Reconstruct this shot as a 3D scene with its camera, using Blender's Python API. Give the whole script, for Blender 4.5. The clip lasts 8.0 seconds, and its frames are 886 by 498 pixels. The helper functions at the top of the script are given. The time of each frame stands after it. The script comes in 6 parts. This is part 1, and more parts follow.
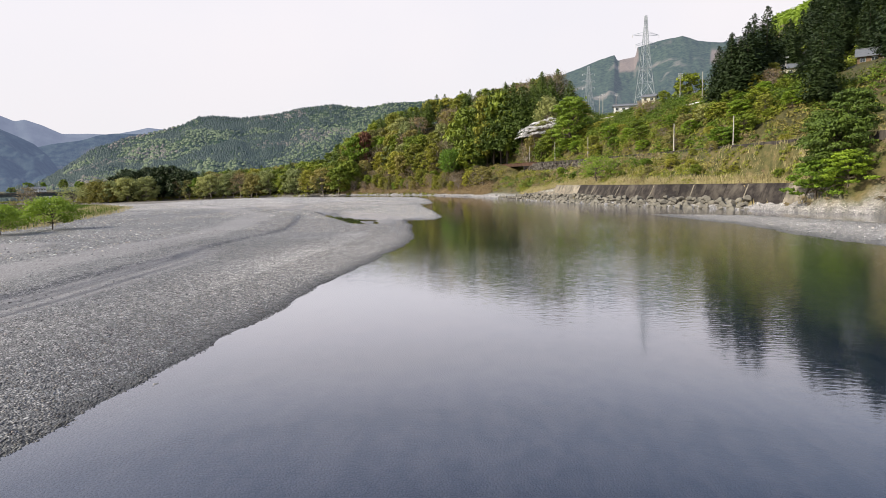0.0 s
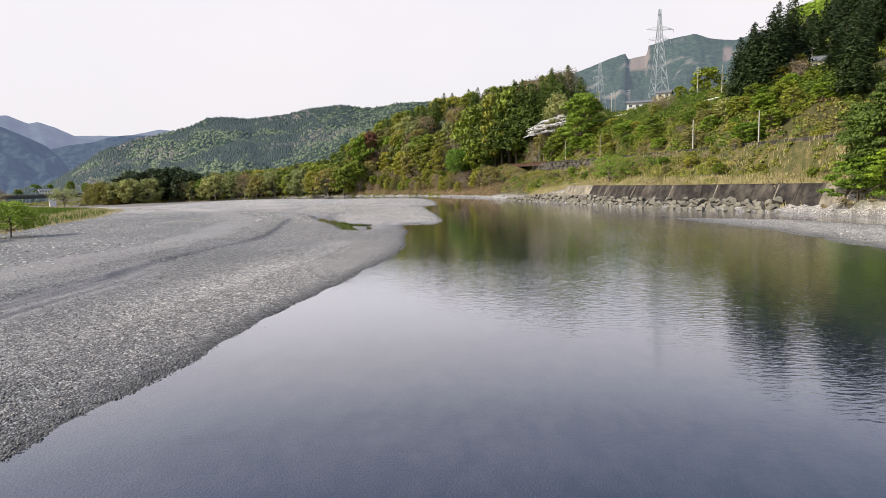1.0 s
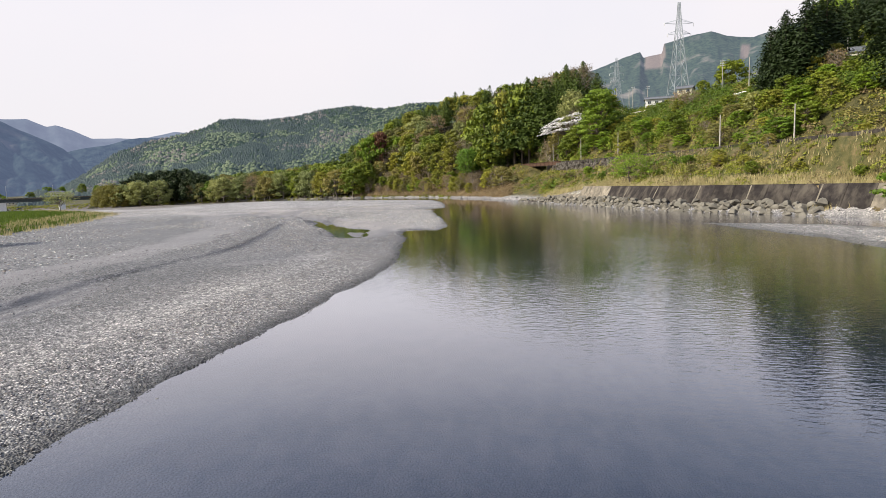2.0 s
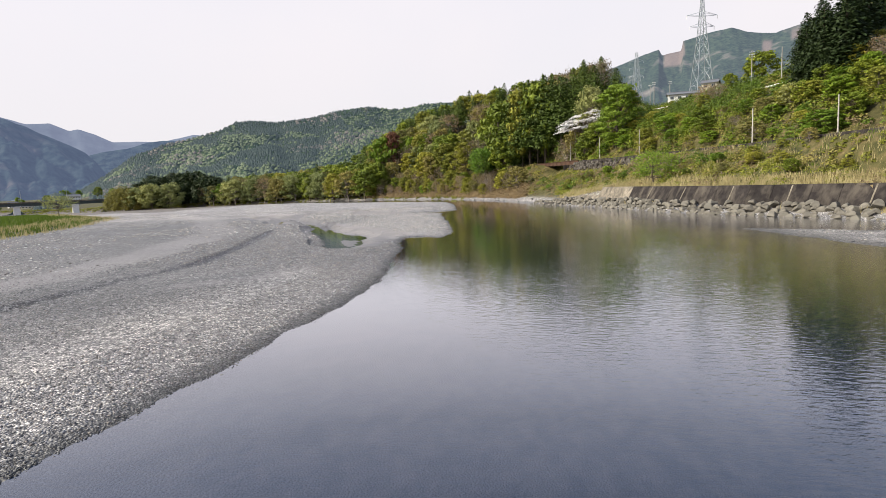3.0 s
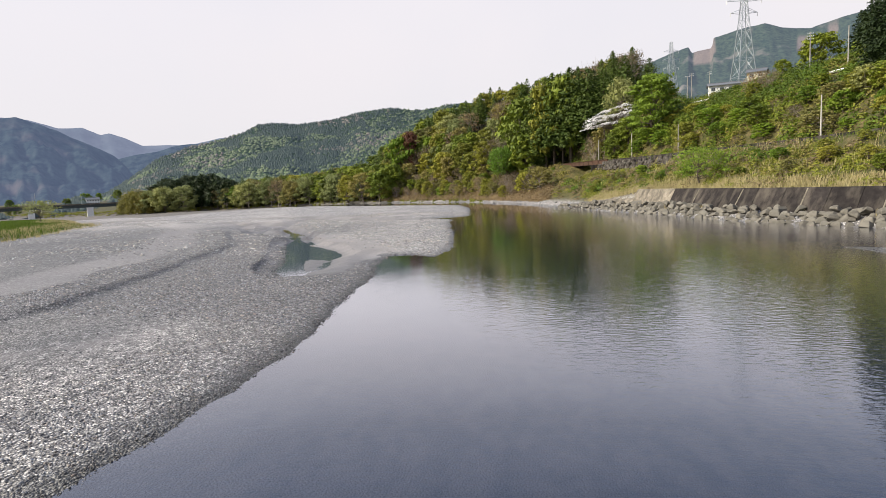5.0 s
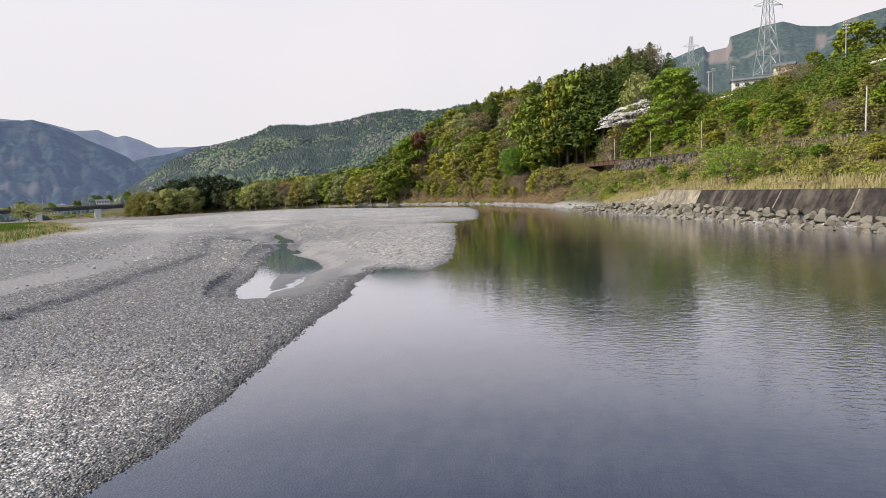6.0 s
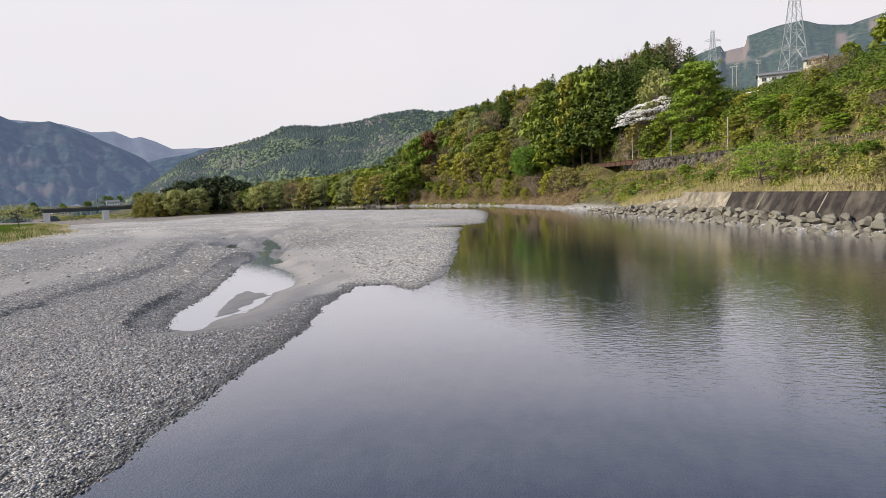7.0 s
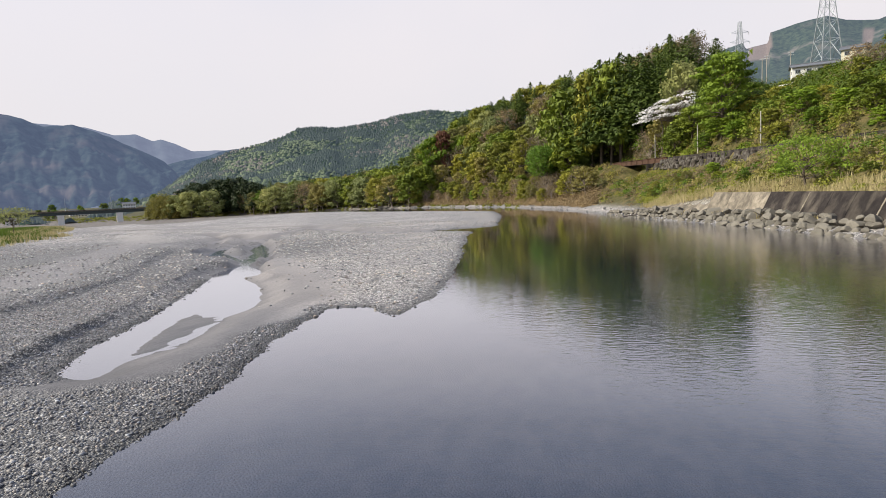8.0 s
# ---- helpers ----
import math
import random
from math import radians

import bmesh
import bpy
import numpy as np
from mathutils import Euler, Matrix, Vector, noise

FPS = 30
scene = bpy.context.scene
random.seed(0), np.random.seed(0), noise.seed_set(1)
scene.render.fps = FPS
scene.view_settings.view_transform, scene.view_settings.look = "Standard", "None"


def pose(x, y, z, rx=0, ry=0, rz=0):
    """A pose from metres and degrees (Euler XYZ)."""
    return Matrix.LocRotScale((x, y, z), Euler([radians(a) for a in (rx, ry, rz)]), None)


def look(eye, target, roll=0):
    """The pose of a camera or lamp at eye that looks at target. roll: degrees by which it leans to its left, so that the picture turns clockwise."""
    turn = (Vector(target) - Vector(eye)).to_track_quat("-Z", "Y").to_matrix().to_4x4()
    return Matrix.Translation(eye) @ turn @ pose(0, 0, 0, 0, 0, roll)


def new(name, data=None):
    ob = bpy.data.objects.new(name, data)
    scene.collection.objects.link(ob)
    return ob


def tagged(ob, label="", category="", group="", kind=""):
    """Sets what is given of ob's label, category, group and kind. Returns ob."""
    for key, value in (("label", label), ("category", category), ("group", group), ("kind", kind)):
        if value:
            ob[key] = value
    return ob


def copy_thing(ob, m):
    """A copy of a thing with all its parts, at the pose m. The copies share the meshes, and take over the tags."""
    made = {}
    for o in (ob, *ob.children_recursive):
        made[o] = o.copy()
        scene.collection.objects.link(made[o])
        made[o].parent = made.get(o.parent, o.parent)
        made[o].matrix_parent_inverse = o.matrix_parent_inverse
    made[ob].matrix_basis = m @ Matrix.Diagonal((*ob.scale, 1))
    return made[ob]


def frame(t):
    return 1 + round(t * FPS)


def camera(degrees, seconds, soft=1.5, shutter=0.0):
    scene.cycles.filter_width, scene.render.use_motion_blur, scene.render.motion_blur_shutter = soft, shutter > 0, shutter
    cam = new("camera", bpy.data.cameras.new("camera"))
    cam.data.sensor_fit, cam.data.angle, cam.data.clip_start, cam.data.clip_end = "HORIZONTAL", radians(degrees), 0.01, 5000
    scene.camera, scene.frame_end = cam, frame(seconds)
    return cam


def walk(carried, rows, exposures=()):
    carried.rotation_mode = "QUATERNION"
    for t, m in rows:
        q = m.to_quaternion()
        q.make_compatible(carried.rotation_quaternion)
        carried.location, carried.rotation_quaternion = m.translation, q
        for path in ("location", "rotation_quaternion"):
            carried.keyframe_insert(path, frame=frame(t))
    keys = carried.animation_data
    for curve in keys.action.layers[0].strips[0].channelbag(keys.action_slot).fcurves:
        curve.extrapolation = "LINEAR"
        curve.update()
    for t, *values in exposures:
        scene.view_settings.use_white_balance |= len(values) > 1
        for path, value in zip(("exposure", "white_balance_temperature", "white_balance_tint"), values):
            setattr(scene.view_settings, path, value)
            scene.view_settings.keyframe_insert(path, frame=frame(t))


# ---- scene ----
cam = camera(75.0, 8.0, soft=0.5)
PATH = [
    (0, (-0.932, 0.266, 7.721), (-1.183, 2.237, 7.49), -1.6),
    (0.5, (-0.543, 5.498, 7.784), (-0.81, 7.467, 7.554), -1.7),
    (1, (-0.377, 10.768, 7.84), (-0.662, 12.735, 7.611), -1.8),
    (1.5, (-0.375, 16.135, 7.871), (-0.681, 18.098, 7.644), -1.9),
    (3, (-0.019, 32.09, 8.022), (-0.407, 34.039, 7.802), -2.4),
    (3.5, (0.018, 37.371, 8.079), (-0.393, 39.317, 7.861), -2.5),
    (4, (0.029, 42.623, 8.116), (-0.387, 44.568, 7.899), -2.4),
    (4.5, (-0.124, 47.895, 8.122), (-0.561, 49.835, 7.908), -2.4),
    (5, (-0.399, 53.235, 8.089), (-0.87, 55.167, 7.878), -2.6),
    (6.5, (-1.521, 69.036, 8.085), (-2.052, 70.954, 7.883), -2.6),
    (7, (-1.966, 74.164, 8.06), (-2.521, 76.075, 7.861), -2.6),
    (7.5, (-2.413, 79.135, 8.033), (-2.993, 81.039, 7.836), -2.7),
    (8, (-2.764, 83.998, 7.995), (-3.376, 85.892, 7.802), -2.8),
]
walk(cam, [(t, look(eye, target, roll)) for t, eye, target, roll in PATH], [(0, 0.53), (3.5, 0.5), (8, 0.39)])

# ---- world, sun, exposure ----
SUN_ELEV, SUN_AZ = radians(36), radians(246)   # azimuth clockwise from +y
world = bpy.data.worlds.new("hazy_sky")
scene.world = world
world.use_nodes = True
wn, wl = world.node_tree.nodes, world.node_tree.links
bg = wn["Background"]
sky = wn.new("ShaderNodeTexSky")
sky.sky_type, sky.sun_disc = "NISHITA", False
sky.sun_elevation, sky.sun_rotation = SUN_ELEV, SUN_AZ
sky.air_density, sky.dust_density = 1.0, 3.0
sky_gain = wn.new("ShaderNodeVectorMath")
sky_gain.operation = "SCALE"
sky_gain.inputs["Scale"].default_value = 0.15
wl.new(sky.outputs[0], sky_gain.inputs[0])
tc = wn.new("ShaderNodeTexCoord")
sep = wn.new("ShaderNodeSeparateXYZ")
wl.new(tc.outputs["Generated"], sep.inputs[0])
cloud = wn.new("ShaderNodeTexNoise")
cloud.inputs["Scale"].default_value, cloud.inputs["Detail"].default_value = 2.2, 5
wl.new(tc.outputs["Generated"], cloud.inputs["Vector"])
veil = wn.new("ShaderNodeMapRange")          # thin cloud veil, thick near the horizon
veil.inputs["From Min"].default_value, veil.inputs["From Max"].default_value = 0.22, 0.75
veil.inputs["To Min"].default_value, veil.inputs["To Max"].default_value = 0.98, 0.65
wl.new(sep.outputs["Z"], veil.inputs["Value"])
wob = wn.new("ShaderNodeMath")
wob.operation = "MULTIPLY_ADD"
wob.inputs[1].default_value, wob.inputs[2].default_value = 0.3, -0.15
wl.new(cloud.outputs[0], wob.inputs[0])
addw = wn.new("ShaderNodeMath")
addw.operation, addw.use_clamp = "ADD", True
wl.new(veil.outputs[0], addw.inputs[0])
wl.new(wob.outputs[0], addw.inputs[1])
thin = wn.new("ShaderNodeMapRange")            # the veil thins out high up in the east
thin.inputs["From Min"].default_value, thin.inputs["From Max"].default_value = -0.05, 0.5
thin.inputs["To Min"].default_value, thin.inputs["To Max"].default_value = 0.0, -0.6
wl.new(sep.outputs["X"], thin.inputs["Value"])
high = wn.new("ShaderNodeMapRange")
high.inputs["From Min"].default_value, high.inputs["From Max"].default_value = 0.28, 0.5
wl.new(sep.outputs["Z"], high.inputs["Value"])
gap = wn.new("ShaderNodeMath")
gap.operation = "MULTIPLY_ADD"
wl.new(thin.outputs[0], gap.inputs[0])
wl.new(high.outputs[0], gap.inputs[1])
wl.new(addw.outputs[0], gap.inputs[2])
gap.use_clamp = True
mixs = wn.new("ShaderNodeMix")
mixs.data_type = "RGBA"
wl.new(gap.outputs[0], mixs.inputs["Factor"])
wl.new(sky_gain.outputs[0], mixs.inputs["A"])
overcast = wn.new("ShaderNodeValToRGB")        # a veiled sky grows brighter away from the horizon
overcast.color_ramp.elements[0].position, overcast.color_ramp.elements[0].color = 0.0, (0.615, 0.595, 0.615, 1)
overcast.color_ramp.elements[1].position, overcast.color_ramp.elements[1].color = 1.0, (0.55, 0.66, 0.90, 1)
overcast.color_ramp.elements.new(0.30).color = (0.665, 0.635, 0.665, 1)
overcast.color_ramp.elements.new(0.55).color = (0.65, 0.71, 0.92, 1)
wl.new(sep.outputs["Z"], overcast.inputs[0])
wl.new(overcast.outputs[0], mixs.inputs["B"])
wl.new(mixs.outputs["Result"], bg.inputs["Color"])
bg.inputs["Strength"].default_value = 1.0

sun_data = bpy.data.lights.new("sun", "SUN")
sun_data.energy, sun_data.angle, sun_data.color = 5.0, radians(4), (1.0, 0.93, 0.77)
sun = new("sun", sun_data)
sun_dir = Vector((math.sin(SUN_AZ) * math.cos(SUN_ELEV), math.cos(SUN_AZ) * math.cos(SUN_ELEV), math.sin(SUN_ELEV)))
sun.matrix_world = look(sun_dir * 300, (0, 0, 0))


# ---- materials ----
def nodes_of(name):
    m = bpy.data.materials.new(name)
    m.use_nodes = True
    return m, m.node_tree.nodes, m.node_tree.links, m.node_tree.nodes["Principled BSDF"]


def n_noise(n, l, scale, detail=4, rough=0.6, coord=None, stretch=None):
    t = n.new("ShaderNodeTexNoise")
    t.inputs["Scale"].default_value, t.inputs["Detail"].default_value, t.inputs["Roughness"].default_value = scale, detail, rough
    if coord is None:
        coord = n.new("ShaderNodeNewGeometry").outputs["Position"]
    if stretch:
        mp = n.new("ShaderNodeMapping")
        mp.inputs["Scale"].default_value = stretch
        l.new(coord, mp.inputs["Vector"])
        coord = mp.outputs[0]
    l.new(coord, t.inputs["Vector"])
    return t.outputs[0]


def n_ramp(n, l, fac, stops):
    r = n.new("ShaderNodeValToRGB")
    r.color_ramp.elements[0].position, r.color_ramp.elements[0].color = stops[0][0], (*stops[0][1], 1)
    r.color_ramp.elements[1].position, r.color_ramp.elements[1].color = stops[-1][0], (*stops[-1][1], 1)
    for p, c in stops[1:-1]:
        r.color_ramp.elements.new(p).color = (*c, 1)
    l.new(fac, r.inputs[0])
    return r.outputs[0]


def n_mix(n, l, fac, a, b, blend="MIX"):
    m = n.new("ShaderNodeMix")
    m.data_type, m.blend_type = "RGBA", blend
    for key, v in (("Factor", fac), ("A", a), ("B", b)):
        if isinstance(v, (int, float)):
            m.inputs[key].default_value = v
        elif isinstance(v, tuple):
            m.inputs[key].default_value = (*v, 1)
        else:
            l.new(v, m.inputs[key])
    return m.outputs["Result"]


def n_math(n, l, op, a, b=0.0, clamp=False):
    m = n.new("ShaderNodeMath")
    m.operation, m.use_clamp = op, clamp
    for i, v in enumerate((a, b)):
        if isinstance(v, (int, float)):
            m.inputs[i].default_value = v
        else:
            l.new(v, m.inputs[i])
    return m.outputs[0]


def n_bump(n, l, height, strength, dist, bsdf):
    b = n.new("ShaderNodeBump")
    b.inputs["Strength"].default_value, b.inputs["Distance"].default_value = strength, dist
    l.new(height, b.inputs["Height"])
    l.new(b.outputs[0], bsdf.inputs["Normal"])


def n_attr(n, name):
    a = n.new("ShaderNodeAttribute")
    a.attribute_name = name
    return a.outputs["Fac"]


def mat_surface(name, dark, light, scale, rough=0.8, metal=0.0, bump=0.3, dist=0.02, stain=None, stretch=None):
    m, n, l, b = nodes_of(name)
    f = n_noise(n, l, scale, 6, 0.65, stretch=stretch)
    c = n_ramp(n, l, f, [(0.3, dark), (0.7, light)])
    if stain:
        g = n_noise(n, l, stain[0], 4, 0.6, stretch=stain[2] if len(stain) > 2 else None)
        c = n_mix(n, l, n_ramp(n, l, g, [(0.45, (0, 0, 0)), (0.65, (1, 1, 1))]), c, stain[1])
    rnd = n.new("ShaderNodeObjectInfo").outputs["Random"]
    c = n_mix(n, l, 1.0, c, n_ramp(n, l, rnd, [(0, (0.8, 0.8, 0.8)), (1, (1.1, 1.1, 1.1))]), "MULTIPLY")
    l.new(c, b.inputs["Base Color"])
    b.inputs["Roughness"].default_value, b.inputs["Metallic"].default_value = rough, metal
    b.inputs["Specular IOR Level"].default_value = 0.15 if rough > 0.75 else 0.5
    if bump:
        n_bump(n, l, n_noise(n, l, scale * 6, 5), bump, dist, b)
    return m


def mat_leaf(name, dark, light, tips=None, translucent=0.35, vary=1.0):
    """Leaves: each leaf varies, each tree varies, and light shines through a little."""
    m, n, l, b = nodes_of(name)
    isl = n.new("ShaderNodeNewGeometry").outputs["Random Per Island"]
    big = n_noise(n, l, 0.30, 4, 0.65)
    f = n_math(n, l, "ADD", n_math(n, l, "MULTIPLY", isl, 0.22), n_math(n, l, "MULTIPLY", big, 0.80))
    stops = [(0.2, dark), (0.75, light)] + ([(0.95, tips)] if tips else [])
    c = n_ramp(n, l, f, stops)
    rnd = n.new("ShaderNodeObjectInfo").outputs["Random"]
    c = n_mix(n, l, vary, c, n_ramp(n, l, rnd, [(0, (0.68, 0.72, 0.68)), (0.35, (0.88, 0.92, 0.85)), (0.7, (1.08, 1.05, 0.95)), (1, (1.3, 1.22, 1.05))]), "MULTIPLY")
    l.new(c, b.inputs["Base Color"])
    b.inputs["Roughness"].default_value = 0.65
    b.inputs["Specular IOR Level"].default_value = 0.25
    tr = n.new("ShaderNodeBsdfTranslucent")
    l.new(c, tr.inputs["Color"])
    ms = n.new("ShaderNodeMixShader")
    ms.inputs[0].default_value = translucent
    l.new(b.outputs[0], ms.inputs[1])
    l.new(tr.outputs[0], ms.inputs[2])
    l.new(ms.outputs[0], n["Material Output"].inputs["Surface"])
    return m


def mat_ground():
    """Gravel, sand, wet margin, grass and forest soil, blended by the sheet's own zones."""
    m, n, l, b = nodes_of("river_ground")
    pos = n.new("ShaderNodeNewGeometry").outputs["Position"]
    vor = n.new("ShaderNodeTexVoronoi")
    vor.inputs["Scale"].default_value = 11.0
    l.new(pos, vor.inputs["Vector"])
    vor2 = n.new("ShaderNodeTexVoronoi")
    vor2.inputs["Scale"].default_value = 4.0
    l.new(pos, vor2.inputs["Vector"])
    cell = n.new("ShaderNodeSeparateColor")
    l.new(vor.outputs["Color"], cell.inputs[0])
    cell2 = n.new("ShaderNodeSeparateColor")
    l.new(vor2.outputs["Color"], cell2.inputs[0])
    tone = n_math(n, l, "ADD", n_math(n, l, "MULTIPLY", cell.outputs[0], 0.6), n_math(n, l, "MULTIPLY", cell2.outputs[1], 0.4))
    gravel = n_ramp(n, l, tone, [(0.15, (0.05, 0.05, 0.056)), (0.45, (0.21, 0.205, 0.205)), (0.65, (0.36, 0.352, 0.345)), (0.85, (0.66, 0.645, 0.62))])
    # gaps between the pebbles darkened in the colour, as shade there would be
    edge = n_ramp(n, l, vor.outputs["Distance"], [(0.30, (1, 1, 1)), (0.56, (0.16, 0.16, 0.17))])
    gravel = n_mix(n, l, 0.8, gravel, edge, "MULTIPLY")
    broad = n_noise(n, l, 0.06, 5, 0.6)
    pale = n_attr(n, "pale")
    gravel = n_mix(n, l, 1.0, gravel, n_ramp(n, l, pale, [(0.0, (0.46, 0.47, 0.50)), (0.5, (1.06, 1.04, 1.035)), (1.0, (1.85, 1.78, 1.72))]), "MULTIPLY")
    gravel = n_mix(n, l, 1.0, gravel, n_ramp(n, l, broad, [(0.3, (0.78, 0.79, 0.82)), (0.7, (1.12, 1.1, 1.06))]), "MULTIPLY")
    fine = n_noise(n, l, 14.0, 6, 0.7)
    sand = n_ramp(n, l, n_noise(n, l, 5.0, 7, 0.75), [(0.3, (0.155, 0.143, 0.140)), (0.7, (0.31, 0.288, 0.282))])
    sand = n_mix(n, l, 1.0, sand, n_ramp(n, l, pale, [(0.0, (0.68, 0.68, 0.71)), (0.5, (1, 1, 1)), (1.0, (1.4, 1.36, 1.30))]), "MULTIPLY")
    c = n_mix(n, l, n_attr(n, "sand"), gravel, sand)
    meadow = n_mix(n, l, n_ramp(n, l, n_noise(n, l, 0.25, 5), [(0.4, (0, 0, 0)), (0.62, (1, 1, 1))]), (0.05, 0.08, 0.016), (0.16, 0.13, 0.055))
    meadow = n_mix(n, l, 0.6, meadow, n_ramp(n, l, n_noise(n, l, 3.0, 6), [(0.3, (0.5, 0.5, 0.5)), (0.7, (1.3, 1.3, 1.3))]), "MULTIPLY")
    c = n_mix(n, l, n_attr(n, "grass"), c, meadow)
    soil = n_ramp(n, l, n_noise(n, l, 0.5, 6, 0.7), [(0.3, (0.022, 0.026, 0.008)), (0.48, (0.075, 0.070, 0.024)), (0.62, (0.13, 0.10, 0.045)), (0.76, (0.22, 0.17, 0.08))])
    # darker floor under the woods: shade between the growth put into the colour
    floor = n_ramp(n, l, n_noise(n, l, 0.8, 6, 0.7), [(0.3, (0.022, 0.026, 0.008)), (0.7, (0.10, 0.085, 0.034))])
    soil = n_mix(n, l, n_attr(n, "woods"), soil, floor)
    c = n_mix(n, l, n_attr(n, "soil"), c, soil)
    wet = n_attr(n, "wet")
    c = n_mix(n, l, wet, c, n_mix(n, l, 1.0, c, (0.38, 0.38, 0.37), "MULTIPLY"))
    height = n.new("ShaderNodeSeparateXYZ")
    l.new(pos, height.inputs[0])
    silt = n_mix(n, l, n_ramp(n, l, n_noise(n, l, 0.55, 5, 0.65, pos, (1.6, 0.8, 1)), [(0.38, (0, 0, 0)), (0.62, (1, 1, 1))]), (0.030, 0.026, 0.022), (0.15, 0.115, 0.08))
    bed = n.new("ShaderNodeMapRange")            # the river bed lies under brown silt and dark stones
    bed.inputs["From Min"].default_value, bed.inputs["From Max"].default_value = -0.10, -0.35
    l.new(height.outputs["Z"], bed.inputs["Value"])
    c = n_mix(n, l, n_math(n, l, "MULTIPLY", bed.outputs[0], 0.85), c, silt)
    l.new(c, b.inputs["Base Color"])
    bare = n_math(n, l, "SUBTRACT", 1.0, n_math(n, l, "MAXIMUM", n_attr(n, "soil"), n_attr(n, "grass")))
    l.new(n_math(n, l, "ADD", 0.15, n_math(n, l, "MULTIPLY", bare, 0.4)), b.inputs["Specular IOR Level"])   # water-worn stone has a dull sheen
    l.new(n_math(n, l, "SUBTRACT", 0.62, n_math(n, l, "MULTIPLY", wet, 0.22)), b.inputs["Roughness"])
    h = n_math(n, l, "ADD", n_math(n, l, "MULTIPLY", vor.outputs["Distance"], -1.0), n_math(n, l, "MULTIPLY", fine, 0.5))
    smoothed = n_math(n, l, "SUBTRACT", 1.0, n_math(n, l, "MULTIPLY", n_attr(n, "sand"), 0.92))
    ripple = n_noise(n, l, 0.8, 6, 0.6, pos, (1.6, 0.5, 1))
    n_bump(n, l, n_math(n, l, "ADD", n_math(n, l, "MULTIPLY", h, smoothed), n_math(n, l, "MULTIPLY", ripple, 0.8)), 0.9, 0.09, b)
    return m


def mat_water():
    m, n, l, b = nodes_of("river_water")
    n.remove(b)
    tcoord = n.new("ShaderNodeNewGeometry").outputs["Position"]
    w1 = n_noise(n, l, 2.8, 3, 0.5, tcoord, (0.6, 1.4, 1))
    w2 = n_noise(n, l, 0.16, 2, 0.5, tcoord)
    calm = n_ramp(n, l, n_noise(n, l, 0.03, 3, 0.5, tcoord), [(0.42, (0.03, 0.03, 0.03)), (0.62, (1, 1, 1))])
    reach = n.new("ShaderNodeSeparateXYZ")       # the breeze ruffles the upper reach
    l.new(tcoord, reach.inputs[0])
    breeze = n.new("ShaderNodeMapRange")
    breeze.inputs["From Min"].default_value, breeze.inputs["From Max"].default_value = 22, 55
    breeze.inputs["To Min"].default_value, breeze.inputs["To Max"].default_value = 0.0, 0.8
    l.new(reach.outputs["Y"], breeze.inputs["Value"])
    settle = n.new("ShaderNodeMapRange")         # and dies away under the wooded bank
    settle.inputs["From Min"].default_value, settle.inputs["From Max"].default_value = 90, 130
    settle.inputs["To Min"].default_value, settle.inputs["To Max"].default_value = 1.0, 0.85
    l.new(reach.outputs["Y"], settle.inputs["Value"])
    lee = n.new("ShaderNodeMapRange")            # still water in the lee of the gravel bar
    lee.inputs["From Min"].default_value, lee.inputs["From Max"].default_value = -22, 8
    lee.inputs["To Min"].default_value, lee.inputs["To Max"].default_value = 0.12, 1.0
    l.new(reach.outputs["X"], lee.inputs["Value"])
    rough = n_math(n, l, "MULTIPLY", n_math(n, l, "MULTIPLY", n_math(n, l, "ADD", n_math(n, l, "MULTIPLY", calm, 0.4), breeze.outputs[0]), settle.outputs[0]), lee.outputs[0])
    h = n_math(n, l, "ADD", n_math(n, l, "MULTIPLY", w1, rough), n_math(n, l, "MULTIPLY", w2, 0.25))
    bump = n.new("ShaderNodeBump")
    bump.inputs["Strength"].default_value, bump.inputs["Distance"].default_value = 0.24, 0.09
    l.new(h, bump.inputs["Height"])
    lw = n.new("ShaderNodeLayerWeight")
    lw.inputs["Blend"].default_value = 0.5
    gloss = n_ramp(n, l, lw.outputs["Facing"], [(0.30, (0.04, 0.04, 0.04)), (0.48, (0.07, 0.07, 0.07)), (0.62, (0.205, 0.205, 0.205)), (0.72, (0.43, 0.43, 0.43)), (0.80, (0.66, 0.66, 0.66)), (0.92, (0.90, 0.90, 0.90))])
    gl = n.new("ShaderNodeBsdfGlossy")
    gl.inputs["Roughness"].default_value = 0.05
    gl.inputs["Color"].default_value = (0.97, 0.97, 1.0, 1)
    l.new(bump.outputs[0], gl.inputs["Normal"])
    tr = n.new("ShaderNodeBsdfTransparent")
    tr.inputs["Color"].default_value = (0.52, 0.57, 0.66, 1)
    murk = n.new("ShaderNodeBsdfDiffuse")        # fine silt in the water
    murk.inputs["Color"].default_value = (0.012, 0.026, 0.060, 1)
    body = n.new("ShaderNodeMixShader")
    body.inputs[0].default_value = 0.35
    l.new(tr.outputs[0], body.inputs[1])
    l.new(murk.outputs[0], body.inputs[2])
    ms = n.new("ShaderNodeMixShader")
    l.new(gloss, ms.inputs[0])
    l.new(body.outputs[0], ms.inputs[1])
    l.new(gl.outputs[0], ms.inputs[2])
    l.new(ms.outputs[0], n["Material Output"].inputs["Surface"])
    return m


